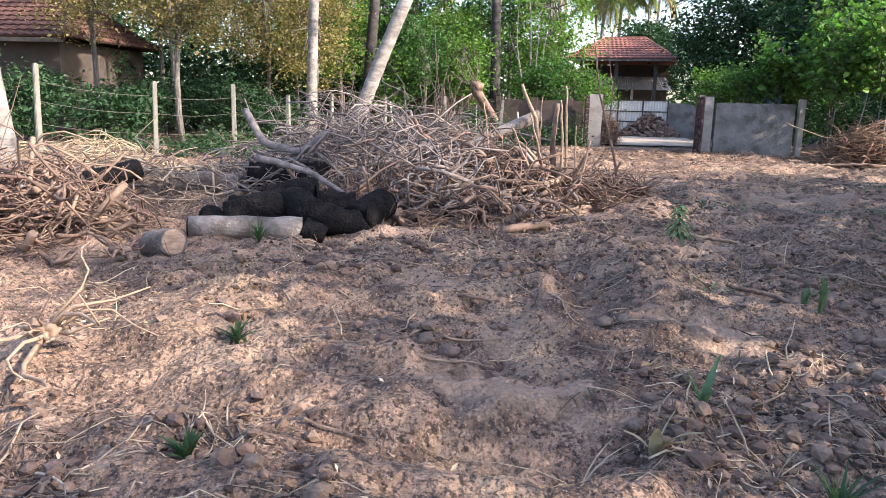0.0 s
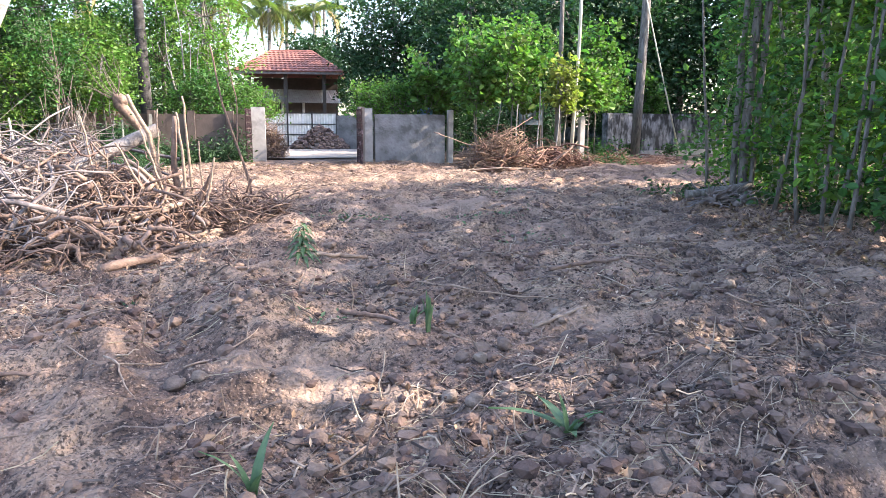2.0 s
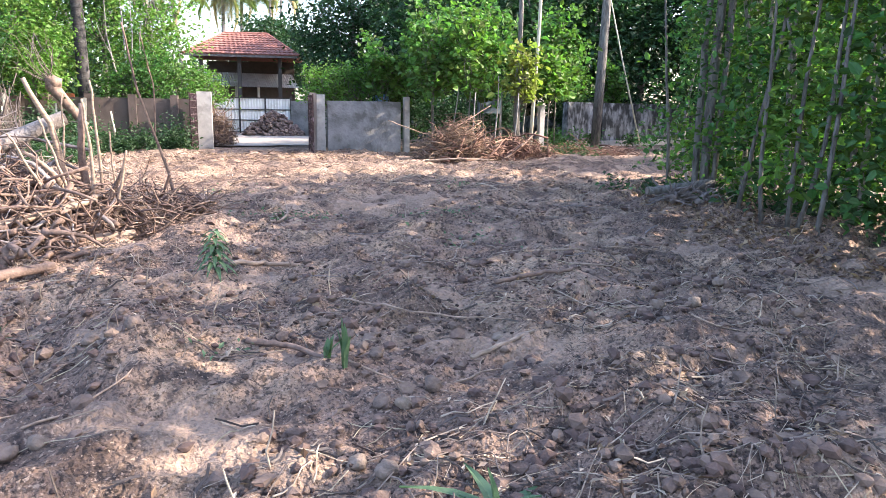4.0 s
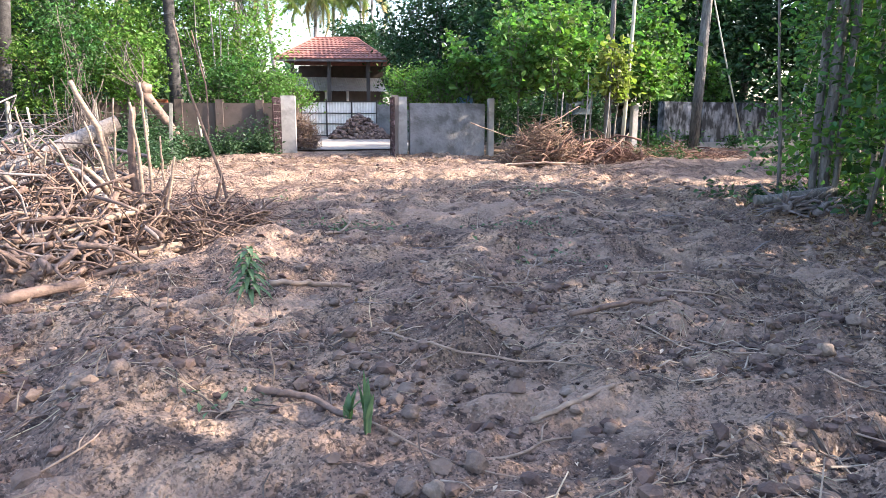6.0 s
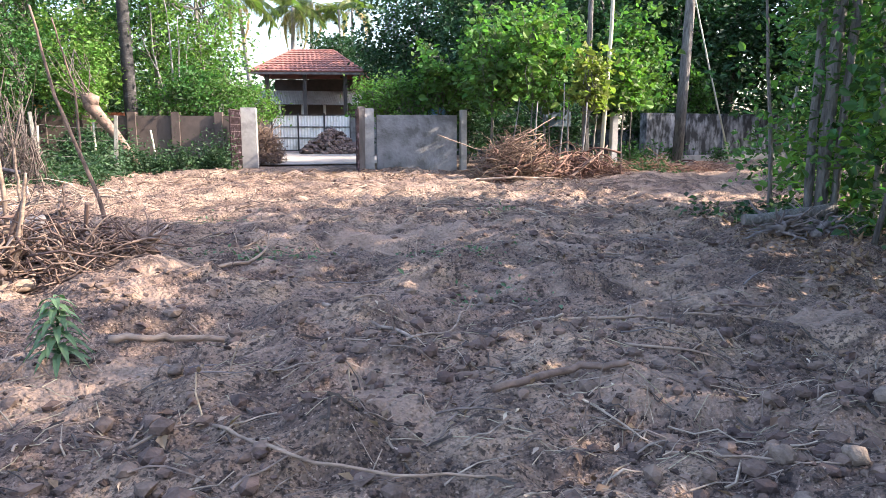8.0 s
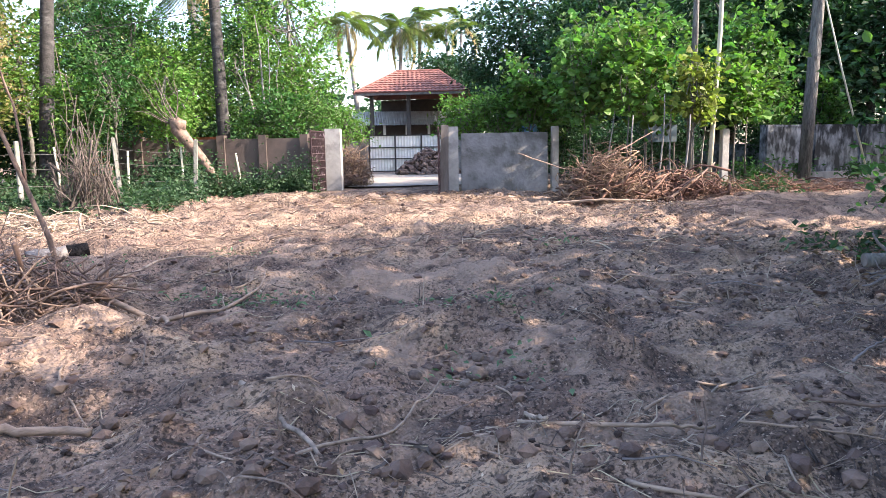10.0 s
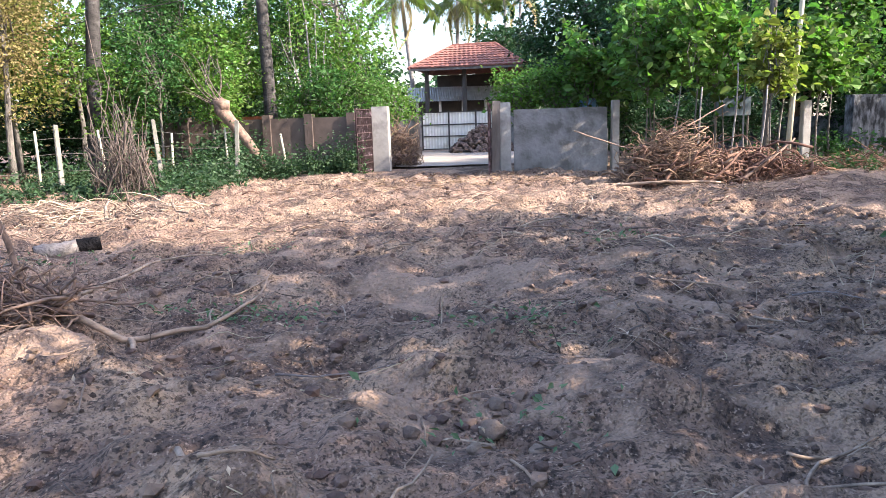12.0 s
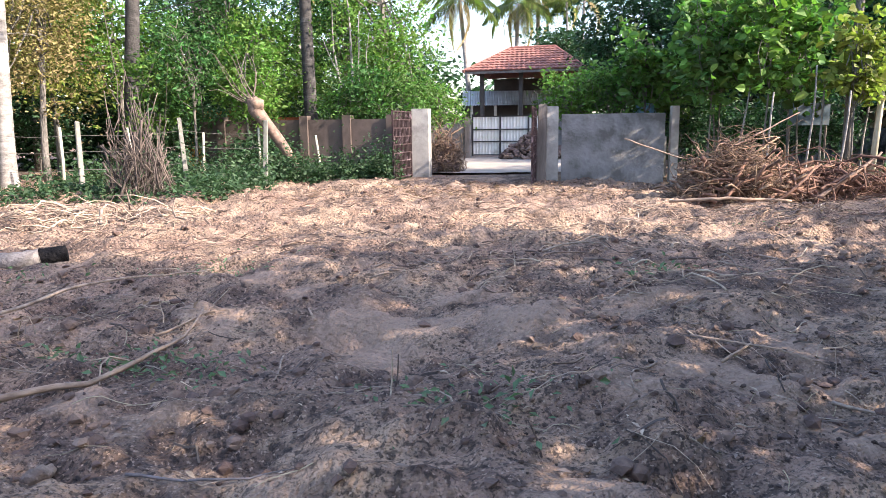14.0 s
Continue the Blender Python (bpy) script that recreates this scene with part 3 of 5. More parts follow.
# ---- trees ----
def tree(name, x, y, h, crown_r, crown_z, trunk_r, leafmat, label, clumps=60, per=70, leaf=0.14, flat=0.9, bark="bark", lean=(0, 0), group="", shoots=6, clump_r=0.5, rounded=False, narrow=0.55):
    z = hz(x, y) - 0.06
    ob = base(name, x, y, z, label, "tree", group)
    g = Geo()
    top = np.array([lean[0], lean[1], h * 0.8])
    tr = bent((0, 0, 0), top, 0.015, 7)
    g.tube(tr, np.linspace(trunk_r, trunk_r * 0.35, 7), 8)
    c = Geo()
    mid = np.array([lean[0] * 0.8, lean[1] * 0.8, (crown_z + h) / 2])
    hh = (h - crown_z) / 2
    cen = []
    while len(cen) < clumps:
        p = rng.uniform(-1, 1, 3)
        r = math.hypot(p[0], p[1])
        if r > math.sqrt(1 - abs(p[2]) ** 3.5) or r < 0.25:
            continue
        k = 0.8 + 0.6 * float(value_noise(math.atan2(p[1], p[0]) * 1.6 + x, p[2] * 2.1 + y))
        cen.append(mid + p * k * np.array([crown_r, crown_r, hh * flat]))
    for i, p in enumerate(cen):
        if i % max(1, clumps // (shoots * 3)) == 0:
            s = tr[rng.randint(3, 7)]
            g.tube(bent(s, p, 0.06, 5), np.linspace(trunk_r * 0.35, 0.012, 5), 5, False)
        k = int(per * rng.uniform(0.6, 1.4))
        c.leaves(p + rng.normal(size=(k, 3)) * np.array([1, 1, 0.6]) * clump_r * rng.uniform(0.6, 1.3), leaf, up=0.6, narrow=narrow, rounded=rounded)
    part("trunk", g, bark, ob, smooth=True)
    part("crown", c, leafmat, ob)
    return ob


def frond_mesh(length, droop, mat, n=34, wid=0.34):
    g = Geo()
    s = np.linspace(0, 1, 12)
    rach = np.stack([s * length * (1 - 0.25 * droop * s), 0 * s, length * (0.35 * s - droop * s ** 2)], 1)
    g.tube(rach, np.linspace(0.03, 0.006, 12), 4, False)
    for i in range(n):
        u = 0.12 + 0.88 * i / n
        p = np.array([np.interp(u, s, rach[:, k]) for k in range(3)])
        L = length * wid * math.sin(math.pi * (0.12 + 0.83 * u)) * rng.uniform(0.85, 1.1)
        for side in (-1, 1):
            d = np.array([0.55, side * 0.8, -0.45 - 0.3 * rng.rand()])
            d /= np.linalg.norm(d)
            w = np.array([0.03, 0, 0.008])
            tip = p + d * L - np.array([0, 0, 0.25 * L])
            m = p + d * L * 0.5
            g.add([p - w, p + w, m + w, m - w, tip], [(0, 1, 2, 3), (3, 2, 4)])
    return g.mesh("frond", mat)


FRONDS = [frond_mesh(3.6, 0.55, "frond"), frond_mesh(3.4, 0.85, "frond"), frond_mesh(3.2, 1.2, "dry_frond")]


def palm(x, y, h, r, label, lean=(0, 0), bark="palm_bark", fronds=16, dry=3, size=1.0, crown=True, z0=None):
    z = hz(x, y) - 0.1 if z0 is None else z0
    ob = base("coconut_palm", x, y, z, label, "palm tree", "coconut palms")
    g = Geo()
    n = int(h * 9)
    s = np.linspace(0, 1, n)
    pts = np.stack([lean[0] * s ** 1.15, lean[1] * s ** 1.15, s * h], 1)
    rad = r * (1 - 0.35 * s + 0.35 * np.exp(-s * h * 2.2)) * (1 + 0.035 * (np.arange(n) % 3 == 0))
    g.tube(pts, rad, 12)
    part("trunk", g, bark, ob, smooth=True)
    if crown:
        for i in range(fronds):
            k = 2 if i < dry else (0 if i % 2 else 1)
            f = new("frond", FRONDS[k])
            f.parent = ob
            tilt = rng.uniform(-55, 30) if k < 2 else rng.uniform(20, 50)
            f.matrix_local = Matrix.Translation(pts[-1]) @ Euler((0, radians(tilt), radians(i * 137.5))).to_matrix().to_4x4() @ Matrix.Scale(size, 4)
    return ob


palm(-3.75, 17.2, 9.5, 0.19, "grey leaning coconut palm trunk", lean=(4.0, 0.9))
palm(-6.2, 23.3, 10.5, 0.19, "pale straight coconut palm trunk", lean=(0.35, 0.3))
palm(-5.15, 27.6, 10.0, 0.24, "shade-darkened coconut palm trunk with pale lichen", lean=(0.8, 0.2), bark="shaded_palm")
palm(0.0, 29.6, 11.0, 0.23, "shade-darkened coconut palm trunk behind the fence", lean=(-0.2, 0.3), bark="shaded_palm")
palm(-6.6, 8.6, 9.0, 0.15, "white-barked coconut palm trunk leaning away", lean=(-1.6, 0.4))
palm(5.3, 56, 10.0, 0.2, "coconut palm with drooping fronds beyond the shed", lean=(-0.9, 0), dry=3)
palm(8.4, 62, 10.6, 0.2, "coconut palm with hanging dry fronds", lean=(0.3, 0), dry=4)
palm(10.2, 64, 11.4, 0.2, "coconut palm with hanging dry fronds", lean=(0.2, 0), dry=3)
palm(12.6, 62, 10.6, 0.13, "slender palm with a small crown", lean=(-0.3, 0), dry=1, size=0.6, fronds=12)
palm(14.5, 70, 12.0, 0.18, "coconut palm above the dark trees", lean=(0.3, 0), dry=2)
palm(-8, 40, 8.0, 0.2, "coconut palm with hanging fronds among trees", lean=(0.6, 0), dry=4)
palm(-11, 37, 9.0, 0.2, "coconut palm with hanging fronds among trees", lean=(-0.4, 0), dry=4)
palm(-4, 44, 10.0, 0.2, "coconut palm with hanging fronds among trees", lean=(0.5, 0), dry=4)
palm(-17, 30, 9.0, 0.2, "coconut palm among trees", lean=(0.5, 0), dry=4)

# bright trees along the west side
for x, y, h, r, cz, mt, lb in (
    (2.2, 31.0, 8.5, 2.0, 2.0, "leaf_bright", "bright green slender tree behind the wall"),
    (0.6, 33.0, 9.5, 2.4, 2.2, "leaf", "green leafy tree behind the wall"),
    (-2.2, 31.5, 6.0, 2.2, 1.6, "leaf_bright", "bright green tree behind the fence"),
    (-4.0, 33.5, 8.5, 2.6, 1.8, "leaf", "green leafy tree behind the fence"),
    (-6.8, 30.5, 7.0, 2.4, 1.2, "leaf_bright", "yellow-green tree behind the fence"),
    (-9.0, 27.0, 8.5, 2.6, 1.3, "leaf_rust", "tree with rusty yellow leaves"),
    (-10.5, 31.5, 11.0, 3.2, 2.0, "leaf_yellow", "yellow-leaved tree in the sun"),
    (-13.5, 27.5, 11.0, 3.2, 2.5, "leaf", "green tree with a dark trunk"),
    (-12.5, 21.0, 8.0, 2.0, 2.6, "leaf_rust", "tree with rusty yellow leaves"),
    (-12.3, 25.8, 10.0, 2.2, 2.5, "leaf_dark", "dark green tree above a low house"),
    (-19.0, 31.0, 12.0, 4.0, 2.0, "leaf", "large green leafy tree"),
    (-7.0, 38.0, 9.0, 3.2, 2.0, "leaf", "green leafy tree behind the boundary wall"),
    (-1.0, 40.0, 9.0, 3.0, 2.0, "leaf_bright", "bright green tree beyond the wall"),
    (-14.0, 38.0, 12.0, 4.0, 2.0, "leaf", "large green leafy tree"),
    (2.4, 38.5, 6.5, 1.8, 1.0, "leaf", "green leafy tree beside the lane"),
    (-14.2, 16.0, 7.5, 2.0, 1.2, "leaf_dark", "dark green tree beyond the fence"),
    (-9.2, 20.0, 7.5, 2.0, 2.2, "leaf_rust", "tree with rusty brown leaves"),
    (-13.6, 12.0, 8.0, 2.0, 2.6, "leaf_dark", "dark green tree beyond the fence"),
    (-6.6, 25.6, 7.5, 1.7, 1.3, "leaf_rust", "tree with rusty yellow leaves"),
    (-8.2, 29.0, 9.0, 2.2, 1.3, "leaf_yellow", "yellow-leaved tree in the sun"),
    (-16.5, 19.5, 9.0, 2.6, 3.6, "leaf_dark", "dark green tree above a low house"),
    (-5.6, 35.5, 8.0, 3.0, 1.0, "leaf_dark", "dark green tree behind the wall"),
):
    tree("broadleaf_tree", x, y, h, r, cz, 0.11, mt, lb, clumps=int(34 * r), per=120 if mt == "leaf_rust" else 75, leaf=0.10 if mt == "leaf_rust" else 0.15, clump_r=0.4)

# far woods
g = Geo()
for _ in range(1500):
    a = rng.uniform(-1.25, 1.25)
    d = rng.uniform(75, 95)
    top = 9.5 + 5 * float(value_noise(a * 9, 0.0, 11)) - 4.0 * math.exp(-((a - 0.02) / 0.1) ** 2)
    c = np.array([5 + d * math.sin(a), d * math.cos(a), top * rng.rand() ** 0.7])
    g.leaves(c + rng.normal(size=(24, 3)) * 0.9, 0.75)
thing("far_woods", g, "leaf_dark", "distant belt of dark green trees", "woods", "stuff")

# fills bright gaps under the canopy; dark leaves stand for the shade there
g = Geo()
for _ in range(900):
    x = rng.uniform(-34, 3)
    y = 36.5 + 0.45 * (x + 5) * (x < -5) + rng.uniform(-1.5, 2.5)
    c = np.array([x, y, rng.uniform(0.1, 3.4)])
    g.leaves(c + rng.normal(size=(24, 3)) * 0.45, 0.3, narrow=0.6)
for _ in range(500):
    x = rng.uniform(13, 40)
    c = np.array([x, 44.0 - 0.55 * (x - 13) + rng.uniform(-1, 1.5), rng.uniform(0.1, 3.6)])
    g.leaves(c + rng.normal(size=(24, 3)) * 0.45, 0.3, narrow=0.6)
thing("undergrowth", g, "leaf_dark", "green undergrowth below the trees, darkened for shade", "undergrowth", "stuff")

# pruned tree behind the wall
ob = base("pruned_tree", 1.4, 29.6, hz(1.4, 29.6) - 0.05, "pruned tree with knobbly head and upright pale shoots", "tree")
g = Geo()
g.tube(bent((0, 0, 0), (-0.03, 0, 1.9), 0.02, 9), [0.2, 0.18, 0.17, 0.17, 0.18, 0.2, 0.24, 0.28, 0.2], 10)
part("trunk", g, "palm_bark", ob, smooth=True)
for dx, dz, r in ((-0.18, 1.75, 0.17), (0.16, 1.85, 0.16), (0.02, 2.05, 0.17)):
    g = Geo()
    g.lump((dx, -0.05, dz), r, 0.9, rough=0.6, cuts=2)
    part("knob", g, "palm_bark", ob, smooth=True)
for dx, tx, h, r in ((-0.15, -0.6, 3.4, 0.045), (0.0, -0.2, 4.0, 0.05), (0.12, 0.25, 3.2, 0.035), (0.05, 0.6, 2.6, 0.03), (-0.1, -0.9, 2.4, 0.025)):
    g = Geo()
    g.tube(bent((dx, 0, 1.95), (tx, rng.normal(0, 0.2), 1.95 + h), 0.03, 7), np.linspace(r, r * 0.4, 7), 6, False)
    part("shoot", g, "palm_bark", ob, smooth=True)
g = Geo()
for _ in range(26):
    g.leaves(rng.normal(size=(24, 3)) * 0.2 + np.array([rng.normal(-0.1, 0.5), rng.normal(0, 0.3), rng.uniform(3.2, 6.2)]), 0.12)
part("crown", g, "leaf_bright", ob)

for x, y, h, r, mt in ((-1.2, 26.9, 4.6, 1.1, "leaf_bright"), (-2.7, 26.4, 5.2, 1.2, "leaf"), (-3.7, 26.2, 4.0, 0.8, "leaf_bright"), (2.1, 28.6, 3.6, 0.9, "leaf")):
    tree("broadleaf_tree", x, y, h, r, 1.15, 0.05, mt, "young leafy tree before the boundary wall", clumps=int(40 * r), per=60, leaf=0.13, clump_r=0.27)

# low bushes by the gateway
for x, y, h, r, mt in ((3.0, 29.0, 3.2, 1.3, "leaf_mid"), (4.1, 30.0, 3.0, 1.0, "leaf_bright"), (1.3, 28.6, 2.9, 1.0, "leaf_mid"), (7.9, 26.2, 3.2, 0.9, "leaf_bright"), (9.2, 26.3, 3.3, 1.0, "leaf_mid"), (10.6, 26.6, 3.6, 1.0, "leaf_mid"), (8.6, 27.5, 3.5, 1.0, "leaf_mid")):
    tree("bush", x, y, h, r, 1.3, 0.04, mt, "leafy yellow-green shrub behind the wall", clumps=int(34 * r), per=55, leaf=0.12, clump_r=0.26)

# low shrubs closing the view under the trees, leaves darkened for shade
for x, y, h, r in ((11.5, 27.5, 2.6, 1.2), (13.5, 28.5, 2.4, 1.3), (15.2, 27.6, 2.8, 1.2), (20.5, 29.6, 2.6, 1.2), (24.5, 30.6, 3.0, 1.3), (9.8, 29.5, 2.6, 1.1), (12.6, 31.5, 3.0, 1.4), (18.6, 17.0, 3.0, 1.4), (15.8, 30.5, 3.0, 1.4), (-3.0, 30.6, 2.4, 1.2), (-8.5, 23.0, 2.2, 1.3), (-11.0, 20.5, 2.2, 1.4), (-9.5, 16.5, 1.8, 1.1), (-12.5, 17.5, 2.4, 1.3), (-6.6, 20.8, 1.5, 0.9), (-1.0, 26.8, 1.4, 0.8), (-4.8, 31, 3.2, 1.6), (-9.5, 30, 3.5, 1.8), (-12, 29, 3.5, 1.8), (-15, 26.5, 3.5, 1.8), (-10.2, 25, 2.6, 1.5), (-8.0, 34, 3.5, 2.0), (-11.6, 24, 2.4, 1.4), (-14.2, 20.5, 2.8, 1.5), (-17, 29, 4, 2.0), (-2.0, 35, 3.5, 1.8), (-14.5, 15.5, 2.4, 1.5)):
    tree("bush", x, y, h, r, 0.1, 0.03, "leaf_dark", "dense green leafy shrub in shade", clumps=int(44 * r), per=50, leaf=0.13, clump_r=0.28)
for x, y, h, r in ((16.4, 23.6, 1.1, 0.5), (18.6, 25.2, 0.8, 0.4), (15.6, 23.2, 0.8, 0.4), (21.2, 25.8, 0.7, 0.4)):
    tree("bush", x, y, h, r, 0.05, 0.015, "leaf", "small green shrub before a mouldy wall", clumps=16, per=20, leaf=0.12, clump_r=0.15)

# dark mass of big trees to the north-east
# hidden trees at (28.8, 24.6) and near y 15 are added to cast shade
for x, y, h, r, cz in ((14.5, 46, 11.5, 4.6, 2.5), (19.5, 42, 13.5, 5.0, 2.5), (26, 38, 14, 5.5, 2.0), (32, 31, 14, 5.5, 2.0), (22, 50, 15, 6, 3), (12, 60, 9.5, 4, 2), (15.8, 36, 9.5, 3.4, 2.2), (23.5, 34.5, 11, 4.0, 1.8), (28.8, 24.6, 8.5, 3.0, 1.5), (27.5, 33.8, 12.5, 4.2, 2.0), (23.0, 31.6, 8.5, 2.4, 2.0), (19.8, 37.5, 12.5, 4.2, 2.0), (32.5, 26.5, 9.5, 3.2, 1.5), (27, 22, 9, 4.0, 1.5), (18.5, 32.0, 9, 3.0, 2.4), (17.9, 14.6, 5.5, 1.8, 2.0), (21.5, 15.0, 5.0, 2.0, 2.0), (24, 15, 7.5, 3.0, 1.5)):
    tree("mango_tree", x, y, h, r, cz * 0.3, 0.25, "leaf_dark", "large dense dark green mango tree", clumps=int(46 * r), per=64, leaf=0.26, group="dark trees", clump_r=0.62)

# young big-leaved trees with yellowing leaves
for x, y, h, r, mt in ((10.6, 22.8, 4.6, 0.8, "leaf_mid"), (11.4, 21.6, 5.2, 0.7, "leaf_bright"), (12.3, 22.4, 5.0, 0.85, "leaf_mid"), (12.9, 20.9, 3.7, 0.5, "leaf_yellow"), (14.4, 21.6, 3.9, 0.6, "leaf_bright"), (11.2, 24.0, 5.2, 1.0, "leaf_mid"), (13.4, 24.5, 6.0, 1.2, "leaf_mid"), (15.5, 23.0, 5.6, 1.1, "leaf_mid"), (12.0, 26.0, 6.0, 1.4, "leaf_mid"), (9.9, 25.6, 4.6, 0.9, "leaf_mid"), (19.5, 28.3, 4.6, 1.0, "leaf_mid"), (22.5, 29.6, 4.4, 1.0, "leaf_mid")):
    tree("young_teak_tree", x, y, h, r, 1.35, 0.026, mt, "young thin-stemmed tree with large yellowing leaves", clumps=int(46 * r + 10), per=22, leaf=0.17, bark="bark", group="young trees", clump_r=0.24, rounded=True, narrow=0.75)
for x, y, h in ((11.0, 20.6, 2.2), (11.9, 20.8, 2.5), (12.6, 21.6, 2.4), (12.2, 20.2, 1.9), (10.9, 21.9, 2.4), (13.8, 22.4, 2.6)):
    g = Geo()
    g.tube(bent((0, 0, 0), (rng.uniform(-0.3, 0.4), 0, h), 0.01, 6), np.linspace(0.026, 0.016, 6), 6)
    thing("thin_stem", g, "palm_bark", "thin pale sapling stem above a brush heap", "tree trunk", smooth=True, at=pose(x, y, hz(x, y) - 0.05))

# hedge of slender trees on the east side
def hedge_tree(x, y, h, r, leafmat, clumps, per=40, leaf=0.115):
    ob = base("hedge_tree", x, y, hz(x, y) - 0.05, "slender leafy tree of a dense green hedge row", "tree", "hedge trees")
    g, c = Geo(), Geo()
    for k in range(3):
        a = rng.uniform(0, 6.283)
        g.tube(bent((0.25 * math.cos(a), 0.25 * math.sin(a), 0), (0.5 * math.cos(a), 0.5 * math.sin(a), h * rng.uniform(0.7, 0.95)), 0.02, 9), np.linspace(0.045, 0.012, 9), 6, False)
    for k in range(clumps):
        z = h * (0.03 + 0.97 * rng.rand() ** 0.9)
        a, q = rng.uniform(0, 6.283), r * (0.35 + 0.65 * rng.rand()) * (1.1 - 0.5 * (z / h) ** 2) * (0.75 + 0.5 * rng.rand())
        p = np.array([q * math.cos(a), q * math.sin(a), z])
        m = int(per * rng.uniform(0.5, 1.5))
        c.leaves(p + rng.normal(size=(m, 3)) * np.array([1, 1, 0.7]) * 0.27, leaf, up=0.6, narrow=0.6, rounded=leaf < 0.13)
    part("trunk", g, "palm_bark", ob, smooth=True)
    part("crown", c, leafmat, ob)


def hedge_x(y):
    return 10.9 + 0.40 * (y - 12) if y > 6 else 8.5 + 0.12 * (y - 6)


# rows run on past the view to cast shade; low trees let sun through
for i in range(20):
    y = 12.4 - i * 1.04 + rng.uniform(-0.2, 0.2)
    low = (-2.5 < y < 4.2 and i % 4 == 1) or 4.2 < y < 6.9 or y > 9.6
    hedge_tree(hedge_x(y) + 1.15 + rng.uniform(-0.1, 0.4), y, (rng.uniform(5.0, 6.4) if y > 9.6 else rng.uniform(4.0, 4.8)) if low else rng.uniform(6.5, 8.5), 1.0, ("leaf", "leaf_bright", "leaf", "leaf_bright")[i % 4], (56 if y > 9.6 else 70) if low else 120)
for i in range(10):
    y = 12.2 - i * 2.3 + rng.uniform(-0.4, 0.4)
    low = -2.4 < y < 0.6 or 3.8 < y < 6.4 or y > 9.0
    hedge_tree(hedge_x(y) + 3.0 + rng.uniform(-0.3, 0.5), y, rng.uniform(4.8, 5.8) if low else rng.uniform(10.0, 12.5), 1.5, ("leaf_dark", "leaf")[i % 2], 70 if low else 190, leaf=0.16)

# tall trunk with climbers in the hedge
ob = base("old_tree", 10.2, 9.8, hz(10.2, 9.8) - 0.05, "old grey tree trunk with climbing stems", "tree")
for k, (dx, dy, r) in enumerate(((0, 0, 0.09), (-0.16, 0.05, 0.06), (0.14, -0.04, 0.055), (0.05, -0.13, 0.04))):
    g = Geo()
    g.tube(bent((dx, dy, 0), (dx * 0.3 + 0.2, dy * 0.3, 7.5), 0.008, 22), np.linspace(r, r * 0.6, 22) * (1 + 0.09 * rng.normal(size=22)), 11)
    part("trunk" if k == 0 else "climbing_stem", g, "bark", ob, smooth=True)
c = Geo()
for p in rng.normal(size=(40, 3)) * np.array([0.35, 0.35, 1.4]) + np.array([0.2, 0, 4.6]):
    c.leaves(p + rng.normal(size=(28, 3)) * 0.2, 0.11)
for p in rng.normal(size=(34, 3)) * np.array([0.45, 0.4, 0.9]) + np.array([-0.1, 0, 2.0]):
    c.leaves(p + rng.normal(size=(26, 3)) * 0.16, 0.10)
part("crown", c, "leaf", ob)

# tall poles and thin stems
def stem(name, x, y, pts, radii, mat, label, category, sides=7):
    g = Geo()
    g.tube(np.array(pts), radii, sides)
    return thing(name, g, mat, label, category, smooth=True, at=pose(x, y, hz(x, y) - 0.05))


stem("pale_pole", 13.5, 21.1, [(-0.12, 0, 0), (-0.03, 0, 2), (0.06, 0, 4), (0.16, 0.1, 8)], [0.065, 0.06, 0.055, 0.045], "pale_pole", "tall pale slender bare trunk, sunlit", "tree trunk")
stem("pale_pole", 13.0, 21.4, [(0, 0, 0), (0.0, 0, 2), (0.05, 0, 4), (0.1, 0.1, 7)], [0.10, 0.09, 0.08, 0.05], "bark", "shaded slender tree trunk beside a pale pole", "tree trunk")
stem("tall_trunk", 18.6, 24.9, [(0, 0, 0), (0.1, 0, 3), (0.2, 0, 6), (0.3, 0, 11)], [0.2, 0.19, 0.175, 0.14], "bark", "tall grey tree trunk before dark trees", "tree trunk", 10)
stem("leaning_stick", 20.3, 24.6, [(0.4, 0, 0.0), (-0.8, 0, 3.5), (-1.75, 0.1, 6.7)], [0.034, 0.03, 0.022], "pale_pole", "thin pale stick leaning against a trunk", "stick")
for x, y, h, lx in ((9.55, 8.4, 4.2, 0.5), (9.3, 7.7, 3.6, -0.2), (8.75, 6.4, 4.0, 0.6), (10.3, 10.8, 3.8, -0.3), (8.6, 5.3, 3.4, 0.3), (8.4, 4.0, 3.8, 0.4), (9.2, 7.2, 4.4, 0.5), (9.0, 6.9, 3.9, 0.5)):
    p = bent((0, 0, 0), (lx, rng.uniform(-0.2, 0.2), h), 0.012, 8)
    stem("thin_stem", x, y, p, np.linspace(0.035, 0.015, 8), "bark", "thin crooked grey stem at the hedge's edge", "tree trunk", 6)

# leaning pruned tree with twigs
ob = base("leaning_stump", 0.6, 26.0, hz(0.6, 26.0) - 0.05, "leaning pruned tree stump with twiggy top", "tree stump")
g = Geo()
g.tube([(0, 0, 0), (-0.3, -0.05, 0.5), (-0.7, -0.1, 1.15), (-1.05, -0.15, 1.65), (-1.3, -0.2, 2.0), (-1.45, -0.2, 2.3)], [0.14, 0.12, 0.15, 0.16, 0.2, 0.09], 11)
g.lump((-1.25, -0.25, 2.1), 0.24, 0.9, rough=0.6, cuts=2)
part("trunk", g, "root", ob, smooth=True)
